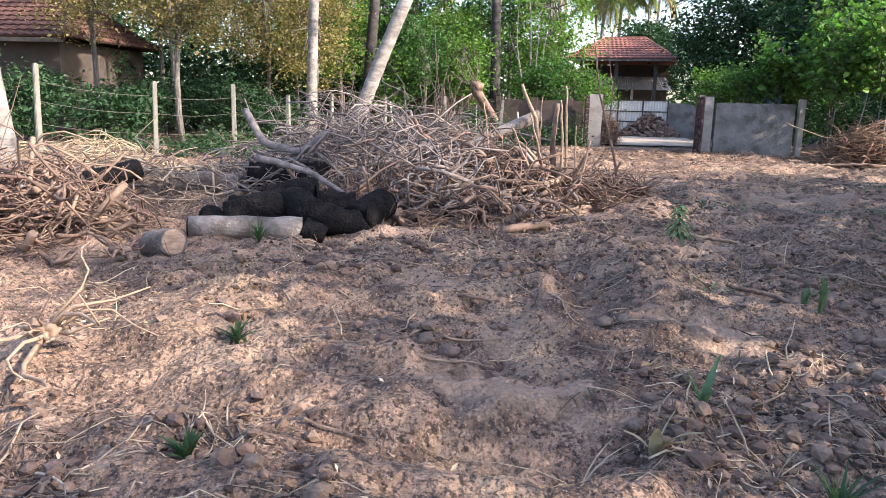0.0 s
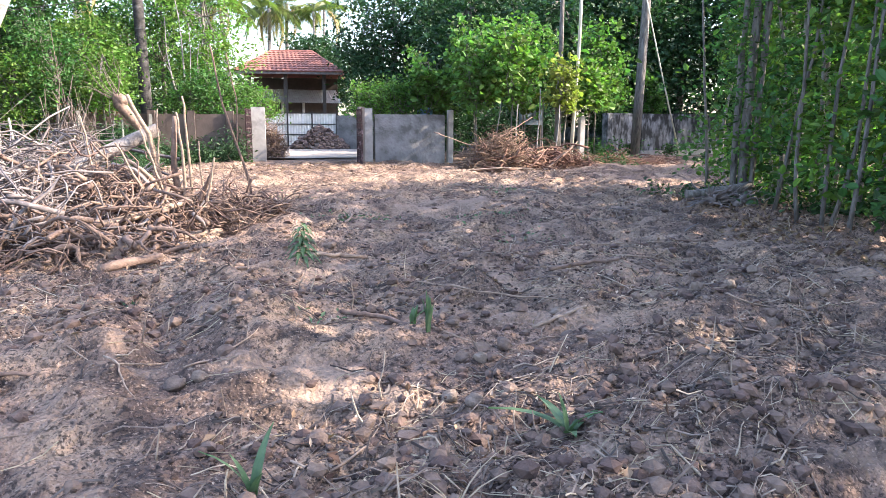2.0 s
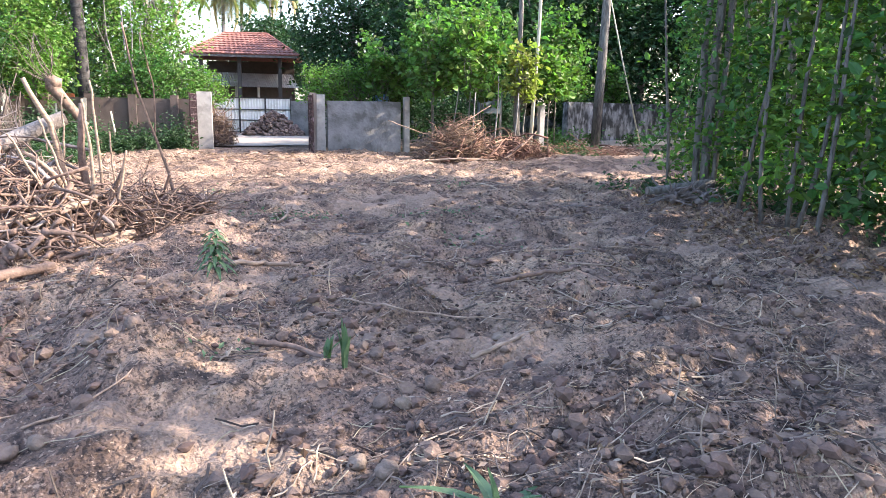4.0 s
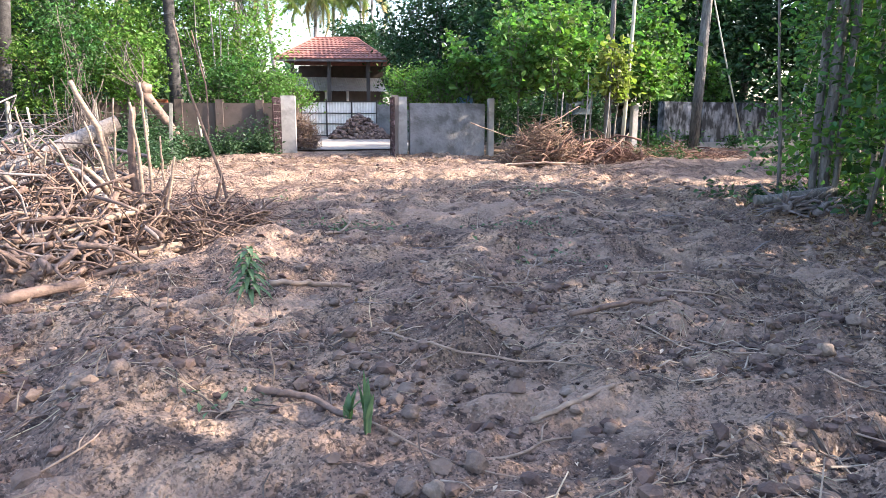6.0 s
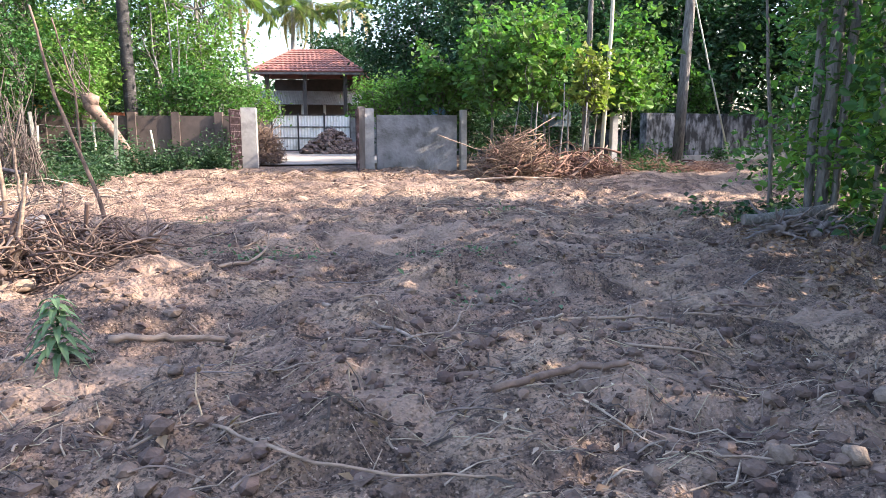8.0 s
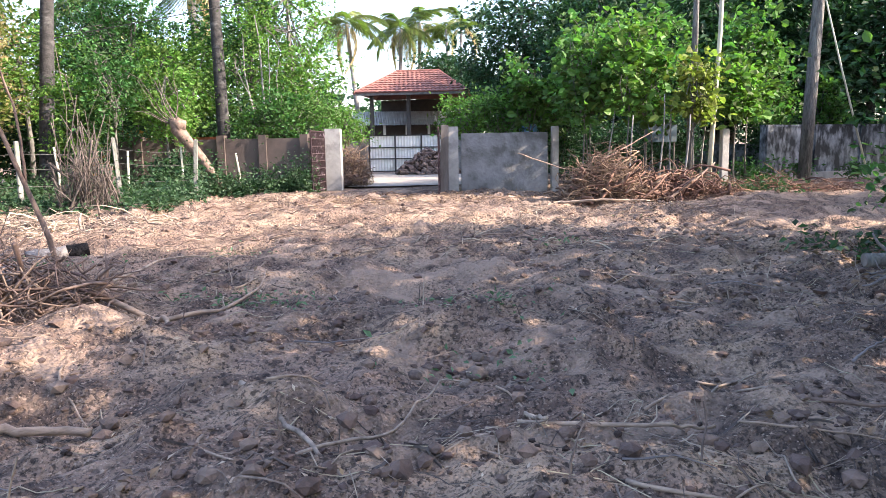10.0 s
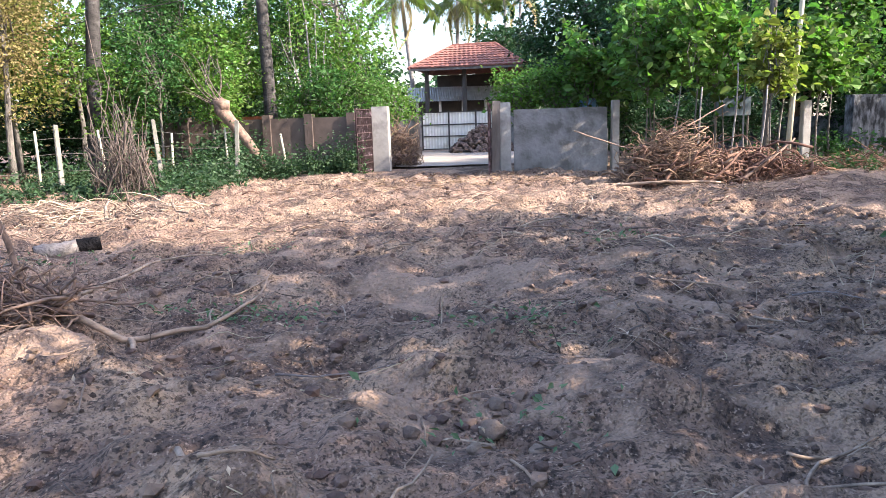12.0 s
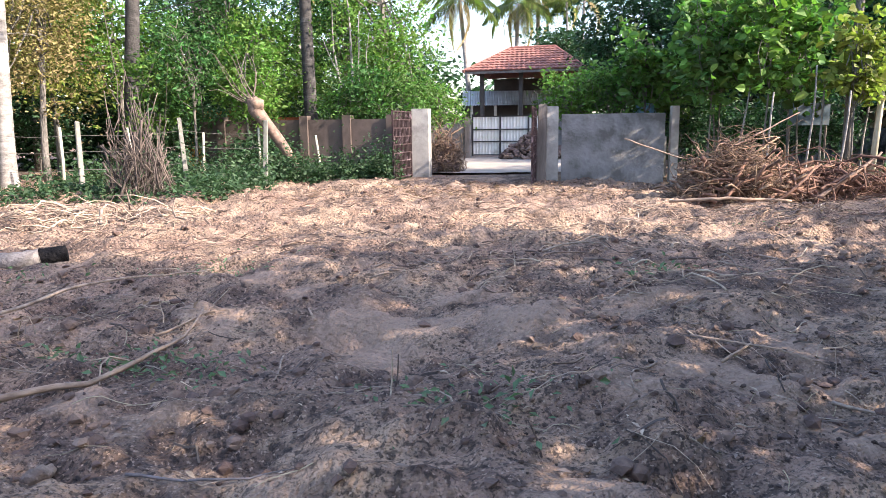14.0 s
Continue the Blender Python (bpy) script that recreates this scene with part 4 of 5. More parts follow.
for i in range(12):
    a, b = rng.normal(0, 0.45), rng.uniform(0.3, 1.7)
    g = Geo()
    s = np.array([-1.35 + rng.normal(0, 0.12), -0.2, 2.05 + rng.rand() * 0.25])
    g.tube(bent(s, s + np.array([a - 0.3, rng.normal(0, 0.3), b]), 0.05, 5), np.linspace(0.018, 0.005, 5), 4, False)
    part("twig", g, "dead_stem", ob)

# ---- fence ----
POSTS = ((0.17, 23.4), (-1.55, 22.9), (-3.4, 21.6), (-4.84, 20.5), (-5.3, 17.6), (-5.9, 15.3), (-6.95, 13.6), (-8.15, 11.6))
fence = base("wire_fence", 0, 0, 0, "wire fence on whitish leaning stone posts", "fence")
for i, (x, y) in enumerate(POSTS):
    g = slab(0.11, 0.10, 1.7, 0.15, 0.012)
    p = part("fence_post", g, "post", fence)
    p.matrix_local = pose(x, y, hz(x, y) - 0.1, rng.uniform(-2, 2), rng.uniform(-4, 4), 20 * i)
for z in (0.55, 0.95, 1.3):
    for (xa, ya), (xb, yb) in zip(POSTS, POSTS[1:]):
        g = Geo()
        p, q = np.array((xa, ya, hz(xa, ya) + z)), np.array((xb, yb, hz(xb, yb) + z))
        pts = [p + (q - p) * s - np.array([0, 0, 0.06 * math.sin(math.pi * s)]) for s in np.linspace(0, 1, 7)]
        g.tube(pts, 0.004, 4, False)
        part("wire", g, "wire", fence)
for x, y, h in ((0.9, 26.2, 1.3), (-0.7, 25.9, 1.5), (-2.1, 25.4, 1.4), (-3.6, 24.4, 1.5), (-4.4, 22.6, 1.6)):
    stem("stake", x, y, [(0, 0, 0), (0.03, 0, h * 0.5), (rng.uniform(-0.1, 0.1), 0, h)], [0.04, 0.035, 0.03], "pale_pole", "thin pale stake among weeds", "stake", 6)

# ---- weeds ----
g = Geo()
for x0, x1, y0, y1, n, h in ((-3.6, 0.4, 19.6, 23.6, 420, 0.75), (0.2, 3.2, 24.6, 27.2, 320, 0.75), (-8, -3.0, 13.5, 20.5, 420, 0.5), (-6, 0.5, 23.5, 28.5, 420, 1.0), (12.5, 15.5, 20.0, 23.5, 80, 0.6), (9.7, 10.9, 5, 11.5, 90, 0.35)):
    for _ in range(n):
        x, y = rng.uniform(x0, x1), rng.uniform(y0, y1)
        k = max(0.15, h * (0.6 + 1.3 * float(value_noise(x * 0.8, y * 0.8, 8))))
        c = np.array([x, y, hz(x, y)]) + np.abs(rng.normal(size=(22, 3))) * np.array([0.16, 0.16, k * 0.6]) * np.array([rng.choice([-1, 1]), 1, 1])
        g.leaves(c, 0.10, up=0.7, narrow=0.6)
thing("weeds", g, "weed", "low green weeds along the fence and walls", "weeds", "stuff")

# ---- brush piles ----
def heap(name, cx, cy, rx, ry, h, n, mat, label, lo=0.7, hi=2.2, thick=(0.006, 0.03), steep=0.25, az=None, power=1.0, curl=0.12):
    g = Geo()
    pieces = n <= 150 and thick[1] > 0.032
    owner = base(name, 0, 0, 0, label, "brush pile") if pieces else None
    for _ in range(n):
        a, r = rng.uniform(0, 6.283), math.sqrt(rng.rand())
        x, y = cx + rx * r * math.cos(a), cy + ry * r * math.sin(a)
        top = h * (1 - r ** 2) ** power * (0.85 + 0.5 * float(value_noise(x * 1.2, y * 1.2, 9)))
        z = hz(x, y) + top * rng.uniform(0.05, 1.0) ** 0.6
        L = rng.uniform(lo, hi) * (1 - 0.45 * r * r)
        th = rng.uniform(0, 6.283) if az is None else rng.normal(az, 0.8)
        d = np.array([math.cos(th), math.sin(th), rng.normal(0, steep)]) * L / 2
        c = np.array([x, y, z])
        n_pts = 8 if thick[1] > 0.032 else 6
        p = bent(c - d, c + d, curl, n_pts)
        p[:, 2] = np.maximum(p[:, 2], height(p[:, 0], p[:, 1]) + 0.01)
        R = rng.uniform(thick[0], thick[1]) if rng.rand() > 0.75 else thick[0] * rng.uniform(1, 2)
        if pieces:
            g = Geo()
            g.tube(p, np.linspace(R, R * 0.3, n_pts), 6)
            part("limb", g, mat, owner, smooth=True)
        else:
            g.tube(p, np.linspace(R, R * 0.25, n_pts), 5 if n_pts == 8 else 4, True)
            if rng.rand() < 0.45:
                k = rng.randint(2, n_pts - 1)
                w = (p[k] - p[k - 1]) / (np.linalg.norm(p[k] - p[k - 1]) + 1e-9) + rng.normal(size=3) * 0.6
                e = p[k] + w * L * rng.uniform(0.15, 0.4)
                e[2] = max(e[2], hz(e[0], e[1]) + 0.01)
                g.tube(bent(p[k], e, 0.12, 4), np.linspace(R * 0.6, R * 0.2, 4), 4, False)
    if pieces:
        return owner
    return thing(name, g, mat, label, "brush pile", "stuff", smooth=True)


heap("brush_pile", -1.6, 10.2, 2.7, 2.0, 1.35, 1850, "grey_branch", "large heap of cut grey branches on bare earth", thick=(0.007, 0.03))
heap("brush_pile", -0.05, 9.6, 1.3, 1.2, 1.05, 700, "root", "heap of brown roots and broken branches", lo=0.4, hi=1.3, steep=0.5, thick=(0.008, 0.035))
heap("brush_pile", -1.0, 8.4, 1.9, 0.8, 0.5, 380, "root", "tangle of brown roots before the brush heap", lo=0.4, hi=1.2, steep=0.4, thick=(0.007, 0.03))
heap("brush_pile", 10.15, 19.7, 1.15, 0.75, 1.2, 900, "brown_branch", "heap of dry brown branches beside the wall", lo=0.5, hi=1.4, steep=0.3)
heap("brush_pile", 15.6, 21.3, 2.6, 0.6, 0.35, 260, "red_branch", "low ridge of reddish dead branches and litter", lo=0.4, hi=1.3, steep=0.12, az=0.1)
heap("brush_pile", 11.9, 20.0, 1.6, 0.7, 0.5, 420, "red_branch", "heap of reddish dry branches below young trees", lo=0.6, hi=1.8, thick=(0.008, 0.04))
heap("brush_pile", 10.6, 19.5, 1.5, 0.6, 0.75, 120, "red_branch", "thick reddish limbs thrown on dry branches", lo=0.6, hi=1.7, steep=0.35, thick=(0.02, 0.045))
heap("brush_pile", -4.9, 5.9, 1.2, 1.1, 0.75, 420, "root", "heap of uprooted brown roots in the sun", lo=0.6, hi=1.8, steep=0.4, thick=(0.009, 0.045))
heap("brush_pile", -4.6, 9.2, 1.6, 1.2, 0.35, 260, "twig", "scattered grey branches before the fence", lo=0.6, hi=1.8, steep=0.15)
heap("brush_pile", 4.35, 28.3, 0.6, 0.5, 1.6, 420, "brown_branch", "stack of dry brown fronds beside the gate post", lo=0.4, hi=1.0, steep=1.0, power=0.5)
heap("brush_pile", -1.5, 20.3, 0.6, 0.35, 1.0, 240, "dead_stem", "thicket of dead upright stems", lo=0.5, hi=1.0, steep=2.6, power=0.35, curl=0.04)

heap("brush_pile", -0.9, 9.3, 2.0, 1.2, 1.05, 60, "grey_branch", "thick grey limbs thrown on the brush heap", lo=0.7, hi=1.8, steep=0.4, thick=(0.014, 0.036), curl=0.10)
heap("brush_pile", -0.2, 8.3, 1.3, 0.7, 0.5, 75, "root", "thick broken roots at the heap's foot", lo=0.3, hi=0.9, steep=0.5, thick=(0.02, 0.045))
heap("brush_pile", 0.25, 9.1, 0.85, 0.75, 0.95, 90, "root", "thick twisted broken roots heaped on earth", lo=0.4, hi=1.1, steep=0.6, thick=(0.010, 0.036), curl=0.16)
heap("brush_pile", -0.6, 8.6, 1.4, 0.8, 0.85, 110, "grey_branch", "thick twisted grey limbs on the heap", lo=0.5, hi=1.3, steep=0.6, thick=(0.010, 0.036), curl=0.15)
for cx, cy, n, mt in ((2.0, 14.5, 130, "root"), (5.5, 15.5, 170, "twig"), (4.5, 18.0, 150, "root"), (8.0, 17.0, 150, "twig"), (7.0, 13.0, 150, "twig"), (3.0, 20.5, 150, "brown_branch"), (6.5, 21.5, 180, "brown_branch"), (11.0, 17.0, 170, "brown_branch")):
    heap("strewn_debris", cx, cy, 2.8, 1.6, 0.09, int(n * 0.9), mt, "dry sticks and fronds strewn over earth", lo=0.2, hi=0.9, steep=0.06, thick=(0.004, 0.016), az=0.15, curl=0.08)
heap("brush_pile", -7.2, 11.6, 1.8, 1.3, 0.35, 260, "dry_straw", "heap of sunlit pale straw before the fence", lo=0.4, hi=1.2, steep=0.15)
heap("brush_pile", -1.0, 17.0, 2.6, 1.2, 0.16, 300, "twig", "dry grey fronds strewn before the weeds", lo=0.3, hi=1.2, steep=0.1)

heap("brush_pile", 1.5, 9.45, 0.75, 0.5, 0.6, 170, "root", "tangle of sunlit brown roots at the heap's end", lo=0.4, hi=1.1, steep=0.45, thick=(0.006, 0.024), curl=0.10)

# cores of earth and litter inside the heaps, dark to stand for inner shade
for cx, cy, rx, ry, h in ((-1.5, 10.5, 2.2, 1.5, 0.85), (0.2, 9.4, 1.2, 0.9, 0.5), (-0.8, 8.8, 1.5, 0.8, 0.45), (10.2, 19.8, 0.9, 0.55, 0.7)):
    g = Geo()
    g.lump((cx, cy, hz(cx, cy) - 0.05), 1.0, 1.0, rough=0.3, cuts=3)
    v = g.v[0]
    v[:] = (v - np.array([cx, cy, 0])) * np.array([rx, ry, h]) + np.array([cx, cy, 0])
    thing("litter_mound", g, "dark_litter", "mound of litter under cut branches, darkened for inner shade", "mound", smooth=True)


def root_ball(x, y, r, n, label, mat="root", z=0.1, long=1.6):
    ob = base("uprooted_stump", x, y, hz(x, y) + z, label, "tree stump")
    g = Geo()
    g.lump((0, 0, 0), r * 0.62, 0.75, rough=0.9, cuts=3)
    part("stump_body", g, "root" if mat == "pale_wood" else mat, ob, smooth=True)
    for i in range(n):
        a, e = rng.uniform(0, 6.283), rng.uniform(-0.25, 0.9)
        d = np.array([math.cos(a) * math.cos(e), math.sin(a) * math.cos(e), math.sin(e)])
        L = r * rng.uniform(1.2, 1.0 + long)
        p = bent(d * r * 0.5, d * L + np.array([0, 0, -0.25 * L * rng.rand()]), 0.10, 6)
        p[:, 2] = np.maximum(p[:, 2], -z + 0.01)
        R = r * rng.uniform(0.05, 0.16)
        g = Geo()
        g.tube(p, np.linspace(R, R * 0.25, 6), 5)
        part("root", g, mat, ob, smooth=True)
    return ob


root_ball(0.75, 9.0, 0.28, 26, "uprooted stump with splayed brown roots")
root_ball(0.35, 7.9, 0.24, 22, "uprooted stump with splayed brown roots")
root_ball(1.5, 9.6, 0.20, 24, "uprooted stump with thin pale roots", long=2.6)
root_ball(-1.15, 7.7, 0.24, 26, "uprooted stump with splayed brown roots")
root_ball(2.2, 9.7, 0.13, 30, "uprooted stump with thin pale sunlit roots", long=3.2, mat="root")
root_ball(-2.35, 2.75, 0.12, 18, "small uprooted stump with curling pale roots", long=5, mat="pale_wood")
root_ball(-4.3, 6.0, 0.34, 26, "large uprooted stump with tangled sunlit roots", long=2.2)
root_ball(-3.2, 5.2, 0.16, 14, "small uprooted stump with splayed roots", long=2.2)
root_ball(9.15, 9.3, 0.20, 40, "grey uprooted stump with matted roots", mat="grey_branch", long=2.0)
root_ball(9.6, 9.15, 0.18, 34, "grey uprooted stump with matted roots", mat="grey_branch", long=2.0)

# ---- logs, trunks and branches ----
def log(p, q, r0, r1, mat, label, end_mat=None, name="log", wob=0.01, hollow=False, category="log"):
    p, q = Vector(p), Vector(q)
    d = q - p
    ob = base(name, p.x, p.y, p.z, label, category)
    g = Geo()
    pts = bent((0, 0, 0), tuple(d), wob, 9)
    rad = np.linspace(r0, r1, 9) * (1 + 0.05 * rng.normal(size=9))
    g.tube(pts, rad, 14, cap=True)
    part("bark", g, mat, ob, smooth=True)
    if end_mat:
        u = np.array(d.normalized())
        for c, r, s in ((np.zeros(3), rad[0], -1), (np.array(d), rad[-1], 1)):
            e = Geo()
            e.tube([c + u * s * 0.001, c + u * s * 0.008], [r * 0.9, r * 0.86], 14)
            part("cut_end", e, end_mat, ob)
    return ob


log((8.7, 9.4, hz(8.7, 9.4) + 0.33), (9.8, 9.2, hz(9.8, 9.2) + 0.36), 0.06, 0.08, "bark", "grey root log lying on uprooted stumps", "old_timber")
# solid trunk; the black end discs paint the dark inside of a hollow
log((0.73, 10.22, 1.33), (-1.9, 9.2, 0.15), 0.085, 0.11, "log", "grey felled trunk, hollow end painted as a black disc", "charred", "felled_trunk", category="tree trunk")
log((1.41, 9.02, hz(1.41, 9.0) + 0.07), (0.65, 8.75, hz(0.65, 8.75) + 0.08), 0.05, 0.075, "pale_wood", "peeled pale orange log piece", "pale_wood")
log((-3.1, 6.35, hz(-3.1, 6.35) + 0.11), (-1.95, 6.58, hz(-1.95, 6.58) + 0.11), 0.13, 0.12, "log", "grey palm log with a charred end", "charred")
log((-1.95, 6.58, hz(-1.95, 6.58) + 0.11), (-1.72, 6.62, hz(-1.72, 6.62) + 0.11), 0.125, 0.11, "charred", "charred black end of a palm log")
log((-3.2, 5.75, hz(-3.2, 5.75) + 0.12), (-2.88, 5.5, hz(-2.88, 5.5) + 0.12), 0.145, 0.14, "log", "short cut palm log with a pale end", "pale_wood")
log((-4.5, 8.9, hz(-4.5, 8.9) + 0.15), (-3.5, 9.0, hz(-3.5, 9.0) + 0.15), 0.16, 0.16, "log", "grey palm log lying on earth", "charred")
log((-3.0, 7.3, hz(-3.0, 7.3) + 0.2), (-1.6, 7.7, hz(-1.6, 7.7) + 0.22), 0.22, 0.24, "charred", "thick charred black palm log", "charred")
log((-3.3, 8.9, hz(-3.3, 8.9) + 0.35), (-2.2, 8.9, hz(-2.2, 8.9) + 0.4), 0.18, 0.2, "charred", "thick charred black palm log", "charred")
log((-4.9, 7.5, hz(-4.9, 7.5) + 0.35), (-4.45, 8.0, hz(-4.45, 8.0) + 0.5), 0.13, 0.13, "charred", "short charred palm log on roots", "log")
for x, y, z, r, a, up in ((-2.6, 6.95, 0.12, 0.17, 0.5, 0.1), (-2.1, 7.05, 0.22, 0.2, 2.6, 0.25), (-1.65, 7.0, 0.15, 0.17, 0.2, -0.1), (-1.35, 7.4, 0.2, 0.2, 1.1, 0.3), (-3.3, 7.4, 0.12, 0.15, 2.0, 0.1), (-2.3, 7.35, 0.42, 0.17, 0.3, 0.1)):
    d = np.array([math.cos(a), math.sin(a), up]) * rng.uniform(0.22, 0.32)
    c = np.array([x, y, hz(x, y) + z])
    log(tuple(c - d), tuple(c + d), r, r * rng.uniform(0.75, 1.05), "charred", "charred black chunk of palm trunk", "charred", "charred_chunk", 0.04)
# no real hollow: its inner dark is painted by black end discs
log((0.1, 13.4, hz(0.1, 13.4) + 0.07), (0.53, 13.6, hz(0.53, 13.6) + 0.08), 0.11, 0.105, "log", "pale palm log section, hollow painted as black ends", "charred")
log((0.53, 13.6, hz(0.53, 13.6) + 0.08), (0.76, 13.71, hz(0.76, 13.71) + 0.08), 0.108, 0.095, "charred", "charred end of a palm log")
log((0.2, 7.3, hz(0.2, 7.3) + 0.05), (0.75, 7.6, hz(0.75, 7.6) + 0.05), 0.05, 0.04, "root", "flat pale broken wood chunk", "pale_wood")


def branch(pts, r0, r1, mat, label, name="fallen_branch", n=14, wob=0.006):
    pts = np.array(pts, float)
    s = np.linspace(0, len(pts) - 1, n)
    q = np.stack([np.interp(s, range(len(pts)), pts[:, k]) for k in range(3)], 1)
    q = q + rng.normal(size=q.shape) * wob
    g = Geo()
    g.tube(q, np.linspace(r0, r1, n), 6)
    return thing(name, g, mat, label, "branch", smooth=True)


def lying(pts, r0, r1, mat="twig", label="dry fallen branch on the bare earth", lift=0.6, **kw):
    return branch([(x, y, hz(x, y) + r0 * lift + dz) for x, y, dz in pts], r0 * 0.72, r1 * 0.72, mat, label, wob=0.006, **kw)


# standing saplings and bare stems round the heap
branch([(1.92, 9.83, 0.1), (1.82, 9.8, 0.75), (1.55, 9.75, 1.6), (1.42, 9.7, 2.4)], 0.026, 0.010, "root", "thin bare sapling leaning over roots", "bare_sapling")
branch([(1.7, 9.8, 1.1), (1.72, 9.7, 1.7), (1.6, 9.6, 2.3)], 0.012, 0.006, "root", "thin bare shoot of a leaning sapling", "bare_sapling")
branch([(0.9, 9.6, 0.25), (0.72, 9.55, 0.8), (0.66, 9.5, 1.25), (0.42, 9.45, 1.75)], 0.05, 0.025, "pale_wood", "bare pale crooked stem standing in roots", "bare_sapling")
branch([(0.98, 9.7, 0.25), (0.9, 9.7, 0.9), (0.95, 9.7, 1.5)], 0.055, 0.035, "root", "bare brown broken stem standing in roots", "bare_sapling")
branch([(0.85, 9.5, 0.3), (0.65, 9.4, 0.75), (0.35, 9.4, 1.0)], 0.045, 0.02, "pale_wood", "broken pale stem leaning in roots", "bare_sapling")
branch([(1.15, 9.4, 0.2), (1.2, 9.35, 0.5), (1.35, 9.3, 0.8)], 0.04, 0.02, "root", "broken brown stem standing in roots", "bare_sapling")
branch([(-0.5, 8.4, 0.15), (-1.0, 9.0, 0.5), (-1.4, 9.6, 0.9)], 0.045, 0.02, "pale_wood", "pale cut branch leaning on the heap")
branch([(-2.9, 8.0, 0.75), (-2.2, 7.9, 0.6), (-1.35, 7.6, 0.15)], 0.05, 0.025, "grey_branch", "grey forked branch leaning on logs")
branch([(-3.6, 9.6, 1.3), (-3.2, 9.2, 0.85), (-2.6, 8.9, 0.75), (-2.2, 8.8, 1.05)], 0.06, 0.05, "grey_branch", "curved grey branch across the heap")
branch([(0.0, 8.3, 0.3), (0.9, 9.0, 0.45), (1.2, 9.9, 0.5)], 0.05, 0.03, "pale_wood", "pale branch among the roots")
for bx, by, tx, ty, tz, r in ((1.02, 9.45, 0.98, 9.4, 1.55, 0.045), (1.12, 9.6, 1.05, 9.6, 1.75, 0.04), (0.8, 9.35, 0.55, 9.3, 1.35, 0.035), (1.2, 9.3, 1.38, 9.2, 1.0, 0.04), (0.55, 9.2, 0.3, 9.0, 1.2, 0.035), (0.65, 9.8, 0.75, 9.9, 1.6, 0.03), (0.2, 9.4, -0.1, 9.5, 1.5, 0.03), (1.3, 9.55, 1.22, 9.6, 1.2, 0.03)):
    branch([(bx, by, 0.1), ((bx + tx) / 2 + rng.normal(0, 0.05), (by + ty) / 2, tz * 0.5), (tx, ty, tz)], r * 0.7, r * 0.3, "pale_wood", "bare pale broken stem standing in roots", "bare_sapling")
for k in range(16):
    a, L = rng.uniform(-0.7, 1.2), rng.uniform(0.45, 1.1)
    x, y = 1.05 + rng.normal(0, 0.16), 9.5 + rng.normal(0, 0.16)
    q = bent((x, y, hz(x, y) + rng.uniform(0.15, 0.5)), (x + L * math.cos(a), y - L * math.sin(a), hz(x + L * math.cos(a), y - L * math.sin(a)) + 0.03), 0.10, 6)
    branch(q, rng.uniform(0.007, 0.02), 0.005, ("pale_wood", "root")[k % 2], "thin pale root splayed over earth" if k % 2 == 0 else "thin brown root splayed over earth", "loose_root", n=9)
lying([(2.15, 9.7, 0.02), (2.7, 9.5, 0.04), (2.94, 9.65, 0.03), (3.18, 9.8, 0.05), (3.32, 10.15, 0.06), (3.38, 10.5, 0.1), (3.4, 10.8, 0.12)], 0.036, 0.010, "pale_wood", "long pale root branch lying on the earth")
lying([(2.7, 9.5, 0.05), (2.8, 9.3, 0.04), (2.89, 9.1, 0.0)], 0.03, 0.022, "pale_wood", "short fork of a pale root branch")
lying([(2.2, 10.0, 0.05), (2.35, 11.3, 0.25), (2.7, 12.9, 0.1)], 0.02, 0.01, "twig", "long thin grey branch lying on the earth")
lying([(2.21, 7.25, 0.02), (2.9, 7.4, 0.02)], 0.035, 0.03, "pale_wood", "sunlit pale stick lying on the earth")
lying([(2.05, 5.0, 0.0), (2.3, 4.9, 0.02), (2.6, 4.4, 0)], 0.03, 0.02, "root", "brown root end lying on the earth")
lying([(2.85, 5.75, 0.0), (3.1, 5.35, 0.03), (3.5, 5.15, 0.03), (4.0, 5.1, 0.0)], 0.012, 0.008, "pale_wood", "thin curved pale vine on the earth")
lying([(3.35, 4.45, 0.02), (3.9, 4.6, 0.05)], 0.022, 0.02, "pale_wood", "pale stick lying among stones")
lying([(-0.35, 4.45, 0.0), (0.05, 4.35, 0.03), (0.58, 4.35, 0.0)], 0.02, 0.012, "root", "brown stick lying on the earth")
lying([(4.2, 5.75, 0.02), (4.75, 5.9, 0.04), (5.0, 5.8, 0.0)], 0.03, 0.026, "root", "broken brown root piece on the earth")
lying([(3.6, 7.7, 0.02), (4.0, 6.9, 0.05), (4.3, 6.3, 0.02)], 0.022, 0.012, "twig", "dark root lying on the earth")
lying([(3.95, 6.75, 0.02), (4.4, 7.1, 0.1), (4.7, 7.5, 0.08)], 0.014, 0.008, "twig")
lying([(5.0, 6.9, 0.02), (5.6, 6.7, 0.05), (5.9, 6.75, 0.02)], 0.018, 0.01, "pale_wood", "pale stick lying on the earth")
lying([(6.3, 7.2, 0.0), (6.9, 6.9, 0.05), (7.2, 7.1, 0.02)], 0.02, 0.01, "root")
lying([(5.0, 8.0, 0.0), (5.15, 7.2, 0.03), (5.1, 6.8, 0.02)], 0.02, 0.014, "twig")
lying([(8.6, 18.4, 0.05), (9.4, 18.1, 0.15), (10.6, 18.3, 0.05)], 0.045, 0.03, "pale_wood", "pale branch lying before a brush heap")
lying([(11.3, 19.0, 0.05), (12.2, 19.3, 0.5), (12.9, 19.9, 0.8)], 0.05, 0.03, "root", "reddish branch leaning on a brush heap")
